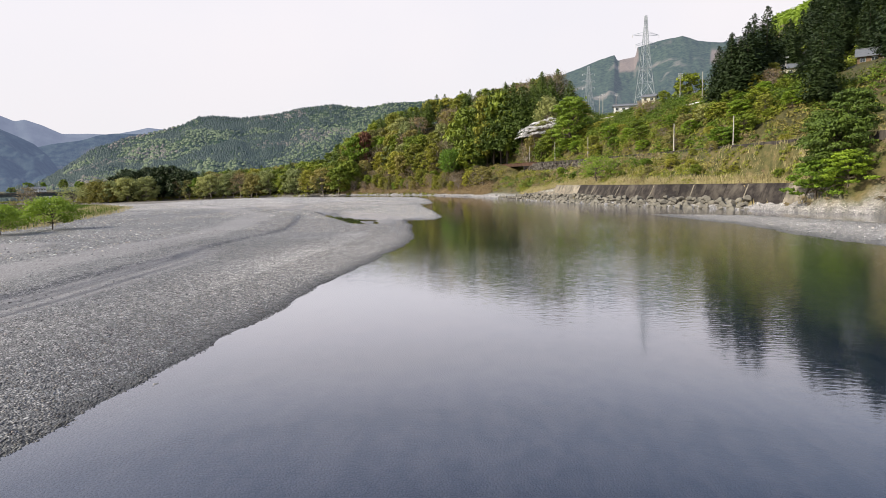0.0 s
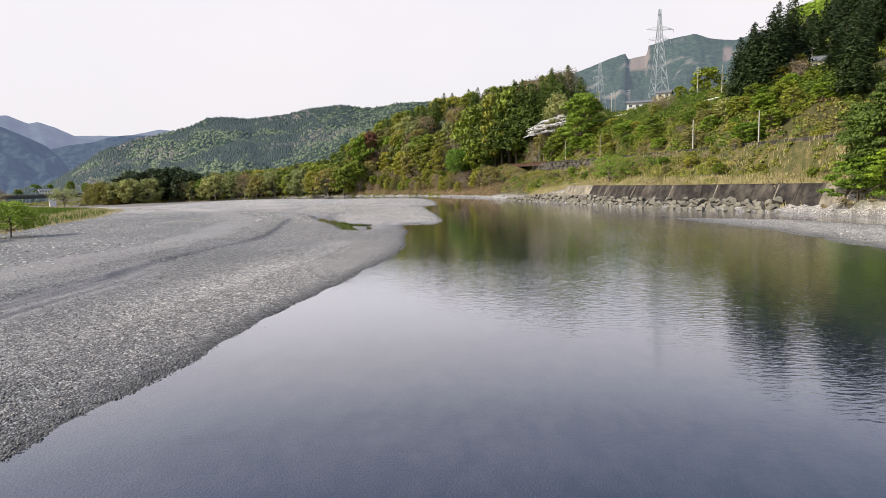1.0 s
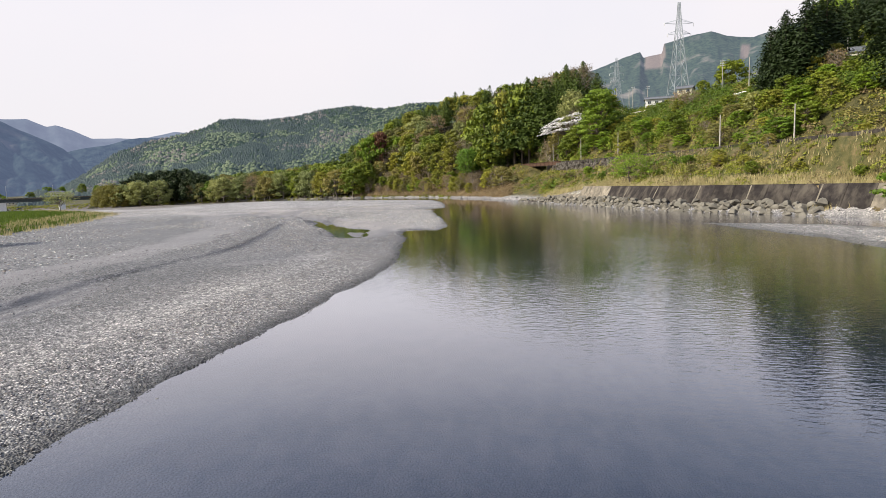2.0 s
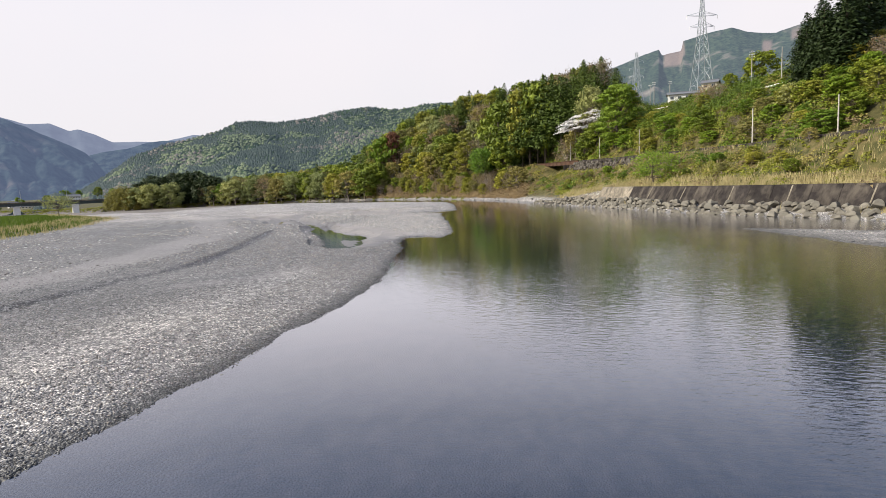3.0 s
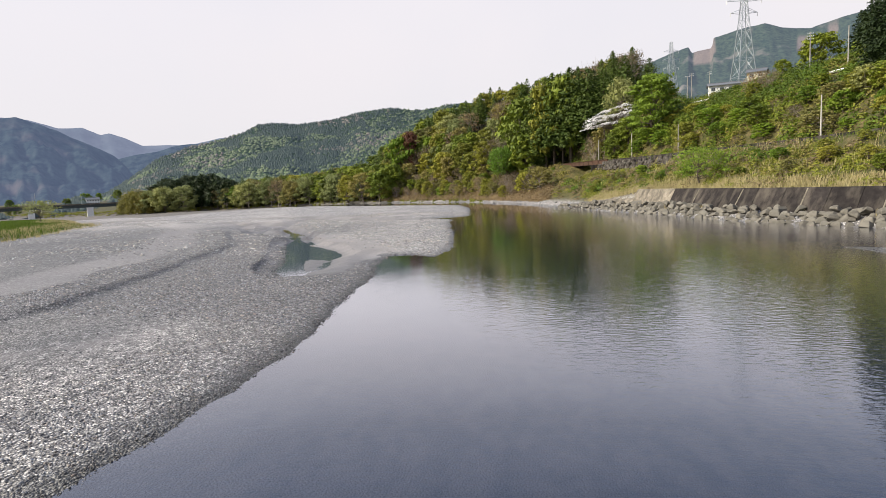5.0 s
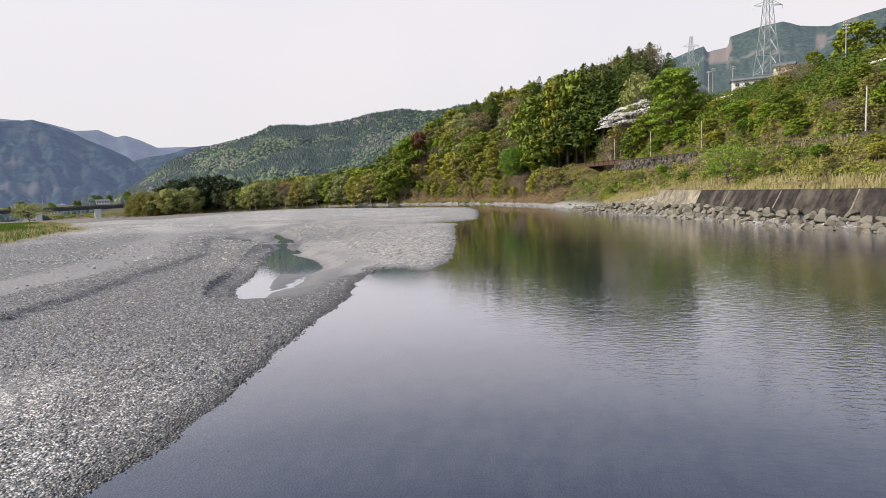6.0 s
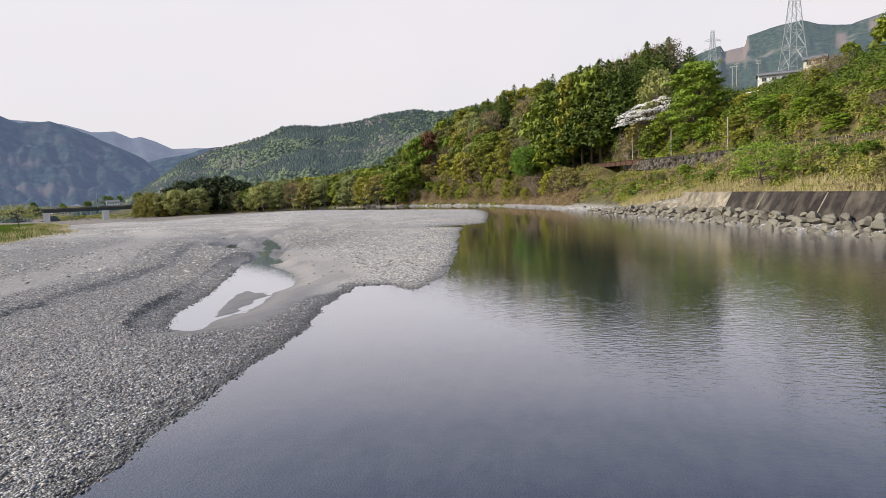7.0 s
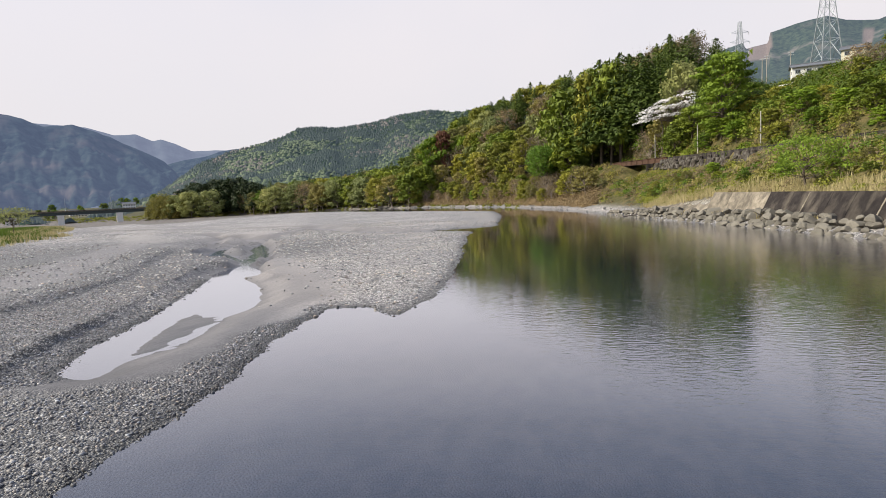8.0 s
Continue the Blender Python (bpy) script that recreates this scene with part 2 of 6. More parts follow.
def mat_far(name, dark, light, scale, haze_glow, amount, bare=None):
    """Wooded mountain far off, with distance haze put into its surface as a faint glow."""
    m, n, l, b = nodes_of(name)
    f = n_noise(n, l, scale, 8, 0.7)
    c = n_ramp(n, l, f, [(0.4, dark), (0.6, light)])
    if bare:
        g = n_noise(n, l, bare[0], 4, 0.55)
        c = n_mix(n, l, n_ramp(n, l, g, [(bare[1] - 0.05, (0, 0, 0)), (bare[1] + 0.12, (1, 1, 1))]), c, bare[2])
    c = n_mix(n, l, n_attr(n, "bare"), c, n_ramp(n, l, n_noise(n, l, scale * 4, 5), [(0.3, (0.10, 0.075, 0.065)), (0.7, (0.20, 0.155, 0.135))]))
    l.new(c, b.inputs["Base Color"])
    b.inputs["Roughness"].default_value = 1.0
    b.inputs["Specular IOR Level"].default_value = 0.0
    b.inputs["Emission Color"].default_value = (*haze_glow, 1)
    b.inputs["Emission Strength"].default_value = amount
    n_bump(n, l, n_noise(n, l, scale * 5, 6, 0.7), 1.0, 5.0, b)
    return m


GROUND = mat_ground()
WATER = mat_water()
def mat_stone(name, gain):
    m, n, l, b = nodes_of(name)
    isl = n.new("ShaderNodeNewGeometry").outputs["Random Per Island"]
    c = n_ramp(n, l, isl, [(0.0, (0.045, 0.045, 0.052)), (0.4, (0.15, 0.149, 0.153)), (0.8, (0.27, 0.267, 0.265)), (1.0, (0.47, 0.46, 0.44))])
    c = n_mix(n, l, 0.6, c, n_ramp(n, l, n_noise(n, l, 9, 5), [(0.3, (0.65, 0.65, 0.65)), (0.7, (1.2, 1.18, 1.15))]), "MULTIPLY")
    c = n_mix(n, l, 1.0, c, gain, "MULTIPLY")
    hue = n_math(n, l, "FRACT", n_math(n, l, "MULTIPLY", isl, 37.3))
    c = n_mix(n, l, 1.0, c, n_ramp(n, l, hue, [(0.0, (0.90, 0.97, 1.08)), (0.5, (1, 1, 1)), (0.85, (1.08, 1.0, 0.90)), (1.0, (1.16, 0.98, 0.84))]), "MULTIPLY")
    z = n.new("ShaderNodeSeparateXYZ")
    l.new(n.new("ShaderNodeNewGeometry").outputs["Position"], z.inputs[0])
    damp = n_ramp(n, l, z.outputs["Z"], [(0.06, (0.4, 0.4, 0.4)), (0.16, (1, 1, 1))])
    l.new(n_mix(n, l, 1.0, c, damp, "MULTIPLY"), b.inputs["Base Color"])
    b.inputs["Roughness"].default_value = 0.6
    b.inputs["Specular IOR Level"].default_value = 0.5
    return m


STONE = mat_stone("river_stone", (0.82, 0.80, 0.80))
STONE_DARK = mat_stone("dark_river_stone", (0.93, 0.92, 0.95))
STONE_DIMMED = mat_stone("dimmed_river_stone", (0.57, 0.57, 0.59))
STONE_PALE = mat_stone("pale_river_stone", (1.35, 1.32, 1.27))

BARK = mat_surface("bark", (0.05, 0.04, 0.03), (0.16, 0.13, 0.10), 4, 0.9, bump=0.6)
BARK_PALE = mat_surface("pale_bark", (0.16, 0.13, 0.11), (0.32, 0.27, 0.23), 4, 0.9, bump=0.5)
# one cedar leaf in a lit and a darker copy, brightness put into colour
L_CEDAR_LIT = mat_leaf("lit_cedar_leaf", (0.020, 0.037, 0.005), (0.10, 0.142, 0.020), translucent=0.12, vary=0.7)
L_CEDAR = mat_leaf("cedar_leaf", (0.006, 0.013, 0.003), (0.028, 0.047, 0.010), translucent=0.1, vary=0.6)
L_DARK = mat_leaf("evergreen_leaf", (0.034, 0.050, 0.005), (0.215, 0.265, 0.022), translucent=0.15)
L_GREEN = mat_leaf("fresh_leaf", (0.032, 0.062, 0.006), (0.20, 0.295, 0.022), (0.33, 0.41, 0.04), translucent=0.25)
L_OLIVE = mat_leaf("olive_leaf", (0.060, 0.060, 0.009), (0.315, 0.315, 0.044), (0.47, 0.45, 0.085), translucent=0.25)
L_PALE = mat_leaf("pale_green_leaf", (0.10, 0.12, 0.04), (0.33, 0.35, 0.14), (0.46, 0.46, 0.22))
L_GOLD = mat_leaf("golden_leaf", (0.08, 0.074, 0.022), (0.29, 0.262, 0.085), (0.43, 0.385, 0.15), translucent=0.25)
L_RED = mat_leaf("red_brown_leaf", (0.09, 0.038, 0.025), (0.28, 0.115, 0.075))
L_BROWN = mat_leaf("bare_brown_twigs", (0.09, 0.066, 0.04), (0.31, 0.235, 0.14))
L_WHITE = mat_leaf("white_blossom", (0.5, 0.48, 0.48), (0.8, 0.78, 0.78), vary=0.0)
L_BAMBOO = mat_leaf("bamboo_leaf", (0.10, 0.09, 0.02), (0.27, 0.24, 0.06))
L_WILLOW = mat_leaf("willow_leaf", (0.10, 0.16, 0.015), (0.27, 0.37, 0.045), (0.36, 0.44, 0.07), translucent=0.4, vary=0.2)
L_SPRING = mat_leaf("spring_leaf", (0.05, 0.085, 0.01), (0.21, 0.30, 0.028), (0.29, 0.37, 0.05), translucent=0.3, vary=0.2)
L_VINE = mat_leaf("creeper_leaf", (0.026, 0.048, 0.005), (0.165, 0.225, 0.018), (0.27, 0.32, 0.03), translucent=0.2)
L_ROUND = mat_leaf("bright_leaf", (0.05, 0.10, 0.01), (0.15, 0.26, 0.025), (0.22, 0.33, 0.04), translucent=0.3, vary=0.0)
L_SPREAD = mat_leaf("deep_green_leaf", (0.016, 0.030, 0.005), (0.10, 0.15, 0.018), (0.17, 0.23, 0.03), translucent=0.15, vary=0.5)
L_STRAW = mat_leaf("dry_grass", (0.28, 0.22, 0.11), (0.62, 0.51, 0.29))
L_MEADOW = mat_leaf("meadow_grass", (0.045, 0.08, 0.010), (0.135, 0.19, 0.026))
CONCRETE = mat_surface("grey_concrete", (0.10, 0.086, 0.068), (0.27, 0.235, 0.185), 0.9, 0.9, bump=0.5, stain=(0.6, (0.085, 0.074, 0.06), (1, 1, 0.3)))
CONCRETE_DARK = mat_surface("blackened_concrete", (0.012, 0.010, 0.010), (0.034, 0.029, 0.027), 0.9, 0.95, bump=0.4, stain=(0.5, (0.07, 0.06, 0.05), (1, 1, 0.15)))
BLOCK = mat_surface("weathered_concrete", (0.075, 0.068, 0.057), (0.20, 0.182, 0.152), 0.7, 0.9, bump=0.5, stain=(0.35, (0.14, 0.13, 0.11)))
MASONRY = mat_surface("dark_masonry", (0.018, 0.015, 0.013), (0.075, 0.063, 0.052), 1.5, 0.9, bump=0.5, stain=(1.2, (0.13, 0.12, 0.105)))
STEEL = mat_surface("galvanised_steel", (0.30, 0.33, 0.35), (0.42, 0.45, 0.47), 1.0, 0.5, 0.3, bump=0)
RUST = mat_surface("rusted_steel", (0.035, 0.022, 0.017), (0.10, 0.056, 0.038), 2.0, 0.85, bump=0.4)
POLE = mat_surface("pole_concrete", (0.3, 0.28, 0.25), (0.45, 0.42, 0.38), 2.0, 0.9, bump=0.2)
BALLAST = mat_surface("ballast", (0.09, 0.075, 0.06), (0.22, 0.19, 0.15), 6.0, 0.95, bump=0.8, dist=0.05)
WHITE = mat_surface("white_plaster", (0.68, 0.67, 0.64), (0.82, 0.81, 0.78), 0.6, 0.8, bump=0.1)
CREAM = mat_surface("cream_plaster", (0.55, 0.52, 0.40), (0.68, 0.64, 0.50), 0.6, 0.8, bump=0.1)
ROOF = mat_surface("grey_roof_tile", (0.06, 0.065, 0.075), (0.15, 0.155, 0.17), 2.0, 0.6, bump=0.5, stretch=(1, 1, 6))
GLASSY = mat_surface("window_glass", (0.02, 0.025, 0.03), (0.05, 0.055, 0.06), 1.0, 0.1, bump=0)
WOODWALL = mat_surface("brown_wood", (0.09, 0.06, 0.04), (0.2, 0.14, 0.09), 2.0, 0.8, bump=0.3)
BRIDGE = mat_surface("bridge_girder_green", (0.018, 0.028, 0.028), (0.04, 0.055, 0.055), 0.6, 0.6, bump=0.1)


# ---- shape helpers ----
def mesh_object(name, verts, faces, mat, parent=None, label="", smooth=False):
    me = bpy.data.meshes.new(name)
    me.from_pydata([tuple(v) for v in verts], [], [tuple(f) for f in faces])
    me.materials.append(mat)
    if smooth:
        me.shade_smooth()
    ob = new(name, me)
    ob.parent = parent
    return tagged(ob, label) if label else ob


def array_mesh(name, verts, quads, mat, parent=None):
    """A mesh from arrays: verts (n, 3) and faces (m, k), all of k corners."""
    verts, quads = np.asarray(verts, np.float32), np.asarray(quads, np.int32)
    me = bpy.data.meshes.new(name)
    k = quads.shape[1]
    me.vertices.add(len(verts))
    me.vertices.foreach_set("co", verts.ravel())
    me.loops.add(quads.size)
    me.loops.foreach_set("vertex_index", quads.ravel())
    me.polygons.add(len(quads))
    me.polygons.foreach_set("loop_start", np.arange(0, quads.size, k, dtype=np.int32))
    me.materials.append(mat)
    me.update(calc_edges=True)
    ob = new(name, me)
    ob.parent = parent
    return ob


def part(name, bm, mat, parent, label=""):
    me = bpy.data.meshes.new(name)
    bm.to_mesh(me)
    bm.free()
    me.materials.append(mat)
    ob = new(name, me)
    ob.parent = parent
    return tagged(ob, label) if label else ob


def thing(name, m, label, category, group="", kind=""):
    ob = new(name)
    ob.matrix_basis = m
    return tagged(ob, label, category, group, kind)


def box_bm(boxes, bevel=0.0):
    """Boxes (cx, cy, cz, sx, sy, sz) in one bmesh, with bevelled edges."""
    bm = bmesh.new()
    for cx, cy, cz, sx, sy, sz in boxes:
        bmesh.ops.create_cube(bm, size=1.0, matrix=Matrix.LocRotScale((cx, cy, cz), None, (sx, sy, sz)))
    if bevel:
        bmesh.ops.bevel(bm, geom=bm.edges[:], offset=bevel, segments=1, affect="EDGES")
    return bm


def strut_bm(bm, a, b, r, sides=4, r2=None):
    a, b = Vector(a), Vector(b)
    d = b - a
    m = Matrix.Translation((a + b) / 2) @ d.to_track_quat("Z", "Y").to_matrix().to_4x4()
    bmesh.ops.create_cone(bm, cap_ends=True, segments=sides, radius1=r, radius2=r if r2 is None else r2, depth=d.length, matrix=m)


def leaf_quads(rng, centres, normals, size, long=1.5):
    """Small pointed leaf sprays, one about each centre, facing along its normal."""
    c, nrm = np.asarray(centres, float), np.asarray(normals, float)
    nrm = nrm / (np.linalg.norm(nrm, axis=1, keepdims=True) + 1e-9)
    ref = rng.normal(size=c.shape)
    u = np.cross(nrm, ref)
    u /= np.linalg.norm(u, axis=1, keepdims=True) + 1e-9
    v = np.cross(nrm, u)
    s = np.asarray(size).reshape(-1, 1) * np.ones((len(c), 1))
    verts = np.stack([c - u * s * long * 0.45 - v * s * 0.5, c - u * s * long * 0.3 + v * s * 0.5, c + u * s * long * 0.65], 1).reshape(-1, 3)
    return verts, np.arange(len(c) * 3).reshape(-1, 3)


def tubes(rng, segs):
    """Tapered four-sided limbs: rows of (start, end, radius at start, at end)."""
    vs, fs, base = [], [], 0
    for a, b, r1, r2 in segs:
        d = b - a
        d = d / (np.linalg.norm(d) + 1e-9)
        u = np.cross(d, (0.3, 0.9, 0.2))
        u /= np.linalg.norm(u)
        v = np.cross(d, u)
        ang = np.arange(4) * np.pi / 2
        ring = np.cos(ang)[:, None] * u + np.sin(ang)[:, None] * v
        vs += [a + ring * r1, b + ring * r2]
        fs += [(base + i, base + (i + 1) % 4, base + 4 + (i + 1) % 4, base + 4 + i) for i in range(4)]
        base += 8
    return np.concatenate(vs), np.array(fs)


# ---- the lie of the land ----
BANK = [(110, -4000), (95, -200), (80, -20), (70, 60), (60, 108), (51, 124), (43, 137), (33, 151), (23.5, 168), (16.5, 189), (10, 203), (1.5, 220),
        (-6, 243), (-15, 268), (-27, 296), (-36, 312), (-60, 352), (-88, 378), (-118, 405), (-200, 450), (-300, 464), (-420, 480), (-700, 560), (-4000, 1000)]
SHORE = [(-18, -4000), (-17, -60), (-16.0, 15), (-16.0, 32), (-15.8, 48), (-15.0, 60), (-14.8, 70), (-15.3, 80), (-17.9, 93), (-20.0, 105), (-22.6, 115), (-23.8, 121),
         (-20.9, 121.6), (-17.5, 118.9), (-17.3, 125), (-18.9, 136), (-23, 155), (-28.5, 177), (-33, 196), (-44, 201), (-40, 207), (-31, 212), (-36, 240), (-42, 270), (-52, 304),
         (-80, 328), (-119, 354), (-160, 388), (-215, 430), (-300, 456), (-420, 470), (-700, 545), (-4000, 960), (-4200, -4000)]
POND = [(-30.1, 104.8), (-31.2, 106.5), (-33.0, 109.4), (-34.2, 112.7), (-36.6, 117.9), (-39.7, 123.7), (-43.4, 130.4), (-47.4, 138.0), (-49.0, 142.0), (-46.0, 141.0), (-41.1, 134.7), (-36.3, 130.6),
        (-33.5, 127.0), (-30.7, 122.6), (-29.8, 120.2), (-29.9, 117.6), (-28.2, 113.1), (-27.5, 110.9), (-27.3, 109.3), (-27.8, 106.8), (-26.8, 104.5), (-27.8, 103.9), (-29.0, 104.0)]
ISLAND = [(-28.4, 107.6), (-29.5, 109.4), (-30.1, 110.4), (-31.0, 112.3), (-32.0, 114.4), (-32.9, 116.6), (-33.2, 118.8), (-31.8, 117.0), (-30.8, 118.0), (-29.8, 116.0), (-29.2, 113.0), (-28.4, 110.6), (-27.9, 108.6)]
FIELD = [(-4200, -4000), (-90, -4000), (-86, 40), (-88, 94), (-96, 112), (-117, 155), (-143, 197), (-170, 212), (-207, 250), (-240, 277), (-300, 330), (-420, 395), (-700, 450), (-4200, 800)]
RIGHT_BAR = [(26, 122), (29.5, 108), (32, 97), (34, 75), (36, 62), (40, 30), (72, 20), (62, 60), (50, 100), (42, 114), (33, 119)]
RAIL = [(92, -60), (82, 60), (71, 110), (62, 140), (54, 168), (48, 192), (38.5, 216), (21, 260), (7, 298), (-5.5, 332), (-24, 364), (-60, 400), (-130, 450)]


def line_dist(px, py, pts):
    """Distance to a broken line, the side (positive: right of its direction), and the length along it."""
    best, side, along, run = np.full(px.shape, 1e9), np.ones(px.shape), np.zeros(px.shape), 0.0
    for (ax, ay), (bx, by) in zip(pts[:-1], pts[1:]):
        dx, dy = bx - ax, by - ay
        ln = math.hypot(dx, dy)
        t = np.clip(((px - ax) * dx + (py - ay) * dy) / ln**2, 0, 1)
        ex, ey = px - ax - t * dx, py - ay - t * dy
        d = np.hypot(ex, ey)
        near = d < best
        best = np.where(near, d, best)
        side = np.where(near, np.sign(ex * dy - ey * dx), side)
        along = np.where(near, run + t * ln, along)
        run += ln
    return best, side, along


def poly_sd(px, py, pts):
    """Signed distance to a closed outline, positive inside."""
    d, _, _ = line_dist(px, py, pts + pts[:1])
    inside = np.zeros(px.shape, bool)
    for (ax, ay), (bx, by) in zip(pts, pts[1:] + pts[:1]):
        if ay != by:
            inside ^= ((ay > py) != (by > py)) & (px < (bx - ax) * (py - ay) / (by - ay) + ax)
    return np.where(inside, d, -d)


def wave(px, py, scale, seed=0.0):
    """Smooth value noise in -1..1 from a few sines."""
    a, b = px / scale, py / scale
    return (np.sin(a * 1.3 + b * 0.7 + seed) + np.sin(a * -0.8 + b * 1.7 + 2.1 * seed + 1) + np.sin(a * 2.3 - b * 1.1 + 0.7 * seed + 2) * 0.6
            + np.sin(a * 3.1 + b * 3.7 + 1.3 * seed + 4) * 0.4 + np.sin(a * -4.9 + b * 4.1 + seed * 3 + 5) * 0.3) / 3.3


def smooth(x, a, b):
    t = np.clip((x - a) / (b - a), 0, 1)
    return t * t * (3 - 2 * t)


def hill(px, py, s):
    """Height of the right-hand slope, s metres inland of the bank's foot."""
    z = np.interp(s, [0, 1.0, 4, 7, 10, 24, 27.5, 31, 40, 50, 66, 80, 110, 150, 400, 4000], [0, 0.4, 1.3, 5.0, 5.5, 13.0, 14.3, 14.4, 20, 27, 35.5, 39.5, 43.5, 50, 58, 70])
    wild = np.interp(s, [0, 6, 14, 30, 34, 45, 56, 70, 90, 150, 400, 4000], [0, 0.8, 5, 14.4, 16.5, 28, 38.5, 49, 55, 58, 62, 70])
    cliff = np.interp(s, [0, 1.2, 3.5, 8, 14, 30, 60, 80, 110, 150, 400, 4000], [0, 1.2, 4.5, 8.5, 10.5, 15.4, 33, 39.5, 43.5, 50, 60, 70])
    north, south = smooth(py, 206, 240) * (1 - smooth(px, 30, 44)), 1 - smooth(py, 116, 126)
    z = z * (1 - north) + wild * north
    z = z * (1 - south) + (cliff + wave(px, py, 2.5, 4) * 0.9 * smooth(s, 0.5, 3)) * south
    low = np.interp(px, [-4000, -300, -230, -170, -130, -70], [0.02, 0.05, 0.08, 0.3, 0.72, 1.0])
    floor_z = np.minimum(s * 0.25, 3.0)
    z = floor_z + np.maximum(z - floor_z, 0) * low
    shoulder = smooth(px - 0.40 * (py - 20), -5, 100) * smooth(s, 85, 200) * 120 + smooth(px - 0.38 * (py - 20), -15, 60) * smooth(s, 190, 330) * 140
    z = z + shoulder * smooth(py, -900, -100)
    z = np.minimum(z, 6 + 0.24 * np.maximum(py, 150) + 0.1 * np.maximum(z - 6 - 0.24 * np.maximum(py, 150), 0))
    z = z + wave(px, py, 9, 3) * 1.0 * smooth(s, 12, 20) + wave(px, py, 30, 7) * 1.2 * smooth(s, 34, 60)
    rd, rside, _ = line_dist(px, py, RAIL)
    rz = rail_z(py)
    cut = (rside < 0) * smooth(py, 234, 240) * (1 - smooth(py, 296, 304))
    bench = 1 - smooth(rd, 2.6, 6.5 - 3.2 * cut)
    z = z * (1 - bench) + rz * bench
    z = z - 1.3 * cut * smooth(rd, 2.8, 3.6) * (1 - smooth(rd, 8, 14))
    z = z + 9.0 * smooth(s, 40, 110) * smooth(-px, 330, 430)                    # the valley side beyond the road bridge
    z = z - 5.0 * np.exp(-((px - 1.5) ** 2 + (py - 309) ** 2) / 90.0) * smooth(s, 8, 20)
    return z


def rail_z(py):
    return np.interp(py, [0, 140, 250, 330, 400, 460], [14.2, 14.4, 14.8, 16.0, 16.5, 12.0])


def fall_off(px):
    """The valley floor drops a little downstream."""
    return np.minimum(0.014 * np.maximum(0.0, -160 - px), 4.0)


def land(px, py):
    """Height of the ground sheet and its zones: sand, grass, soil, wet."""
    px, py = np.asarray(px, float), np.asarray(py, float)
    bd, bside, _ = line_dist(px, py, BANK)
    s = bd * bside
    bar = poly_sd(px + wave(px, py, 1.3, 2) * 0.35 + wave(px, py, 5, 4) * 0.5, py + wave(px, py, 1.7, 5) * 0.3, SHORE)
    pond = poly_sd(px + wave(px, py, 0.9, 2) * 0.25, py + wave(px, py, 1.1, 5) * 0.3, POND)
    isle = poly_sd(px + wave(px, py, 0.9, 2) * 0.5, py + wave(px, py, 0.8, 5) * 0.5, ISLAND)
    rbar = poly_sd(px + wave(px, py, 3, 1) * 0.8, py + wave(px, py, 3, 8) * 0.8, RIGHT_BAR)
    z = -0.25 - 1.6 * smooth(-bar, 0, 14) - 0.9 * smooth(-bar, 10, 40) * smooth(-s, 0, 12)
    up = np.where(bar > 0, np.interp(bar, [0, 1.5, 5, 14, 60], [0.0, 0.22, 0.5, 0.75, 1.05]) * (1 - 0.5 * smooth(py, 180, 300)), np.maximum(bar * 0.22, -0.25))
    up = up + (wave(px, py, 6, 1) * 0.07 + wave(px, py, 21, 6) * 0.12) * smooth(bar, 2, 9)
    terr_d, terr_side, _ = line_dist(px, py, [(-34, 20), (-36.5, 68), (-37, 86), (-40, 98), (-46, 116), (-50, 128), (-66, 150), (-83, 176), (-110, 200)])
    up = up + (0.32 + 0.14 * smooth(py, 72, 95)) * smooth(-terr_d * terr_side + 0.5 * wave(px, py, 3, 4), -0.45, 0.8) * smooth(bar, 2, 8)
    tips = smooth(py, 112, 126) * (1 - smooth(py, 190, 215)) * smooth(px, -50, -40)
    up = up - 0.25 * tips * smooth(bar, 3, 10)
    z = np.where(bar > -2.5, np.maximum(up, z), z)
    z = np.where(pond > -2.2, np.minimum(z, np.interp(pond, [-2.2, 0, 1.0, 3], [0.45, 0.0, -0.12, -0.3])), z)
    z = np.where((pond > 0) & (isle > -0.5), np.maximum(z, np.interp(isle, [-0.5, 0, 1], [-0.15, 0.0, 0.08])), z)
    wetline = np.zeros(px.shape)
    for pts, width, cut in (([(-46, 138), (-50, 146), (-55, 151), (-62, 158), (-69, 165), (-78, 176), (-88, 189), (-98, 198)], 2.4, 0.10),
                            ([(-44, 139), (-50, 148), (-57, 158), (-64, 168), (-73, 178), (-78, 188)], 1.7, 0.09), ([(-42, 137), (-48, 149), (-56, 160), (-68, 176), (-73, 186), (-76, 207)], 1.3, 0.07),
                            ([(-52, 150), (-60, 153), (-67, 160), (-70, 170), (-77, 186), (-86, 192)], 1.5, 0.06),
                            ([(-34, 201), (-50, 196), (-66, 204), (-84, 222), (-104, 222), (-135, 230), (-160, 226), (-200, 250)], 3.6, 0.14),
                            ([(-60, 330), (-110, 372), (-140, 385), (-190, 400), (-260, 400)], 5.0, 0.2), ([(-134, 256), (-155, 240), (-185, 245), (-230, 280)], 3.6, 0.12)):
        d, _, a = line_dist(px + wave(px, py, 4, 9) * 1.2, py + wave(px, py, 5, 3) * 1.2, pts)
        wd = width * (0.65 + 0.6 * wave(a, a * 0.3, 7, width))
        deep = smooth(-d, -wd * 2.1, -wd * 0.55)
        z = np.where((bar > 1) & (d < wd * 2.6), z * (1 - deep) + (-0.9 * cut + 0.07 * wave(px, py, 5, 5)) * deep, z)
        wetline = np.maximum(wetline, smooth(-d, -wd * 3.2, -wd) * (bar > 0))
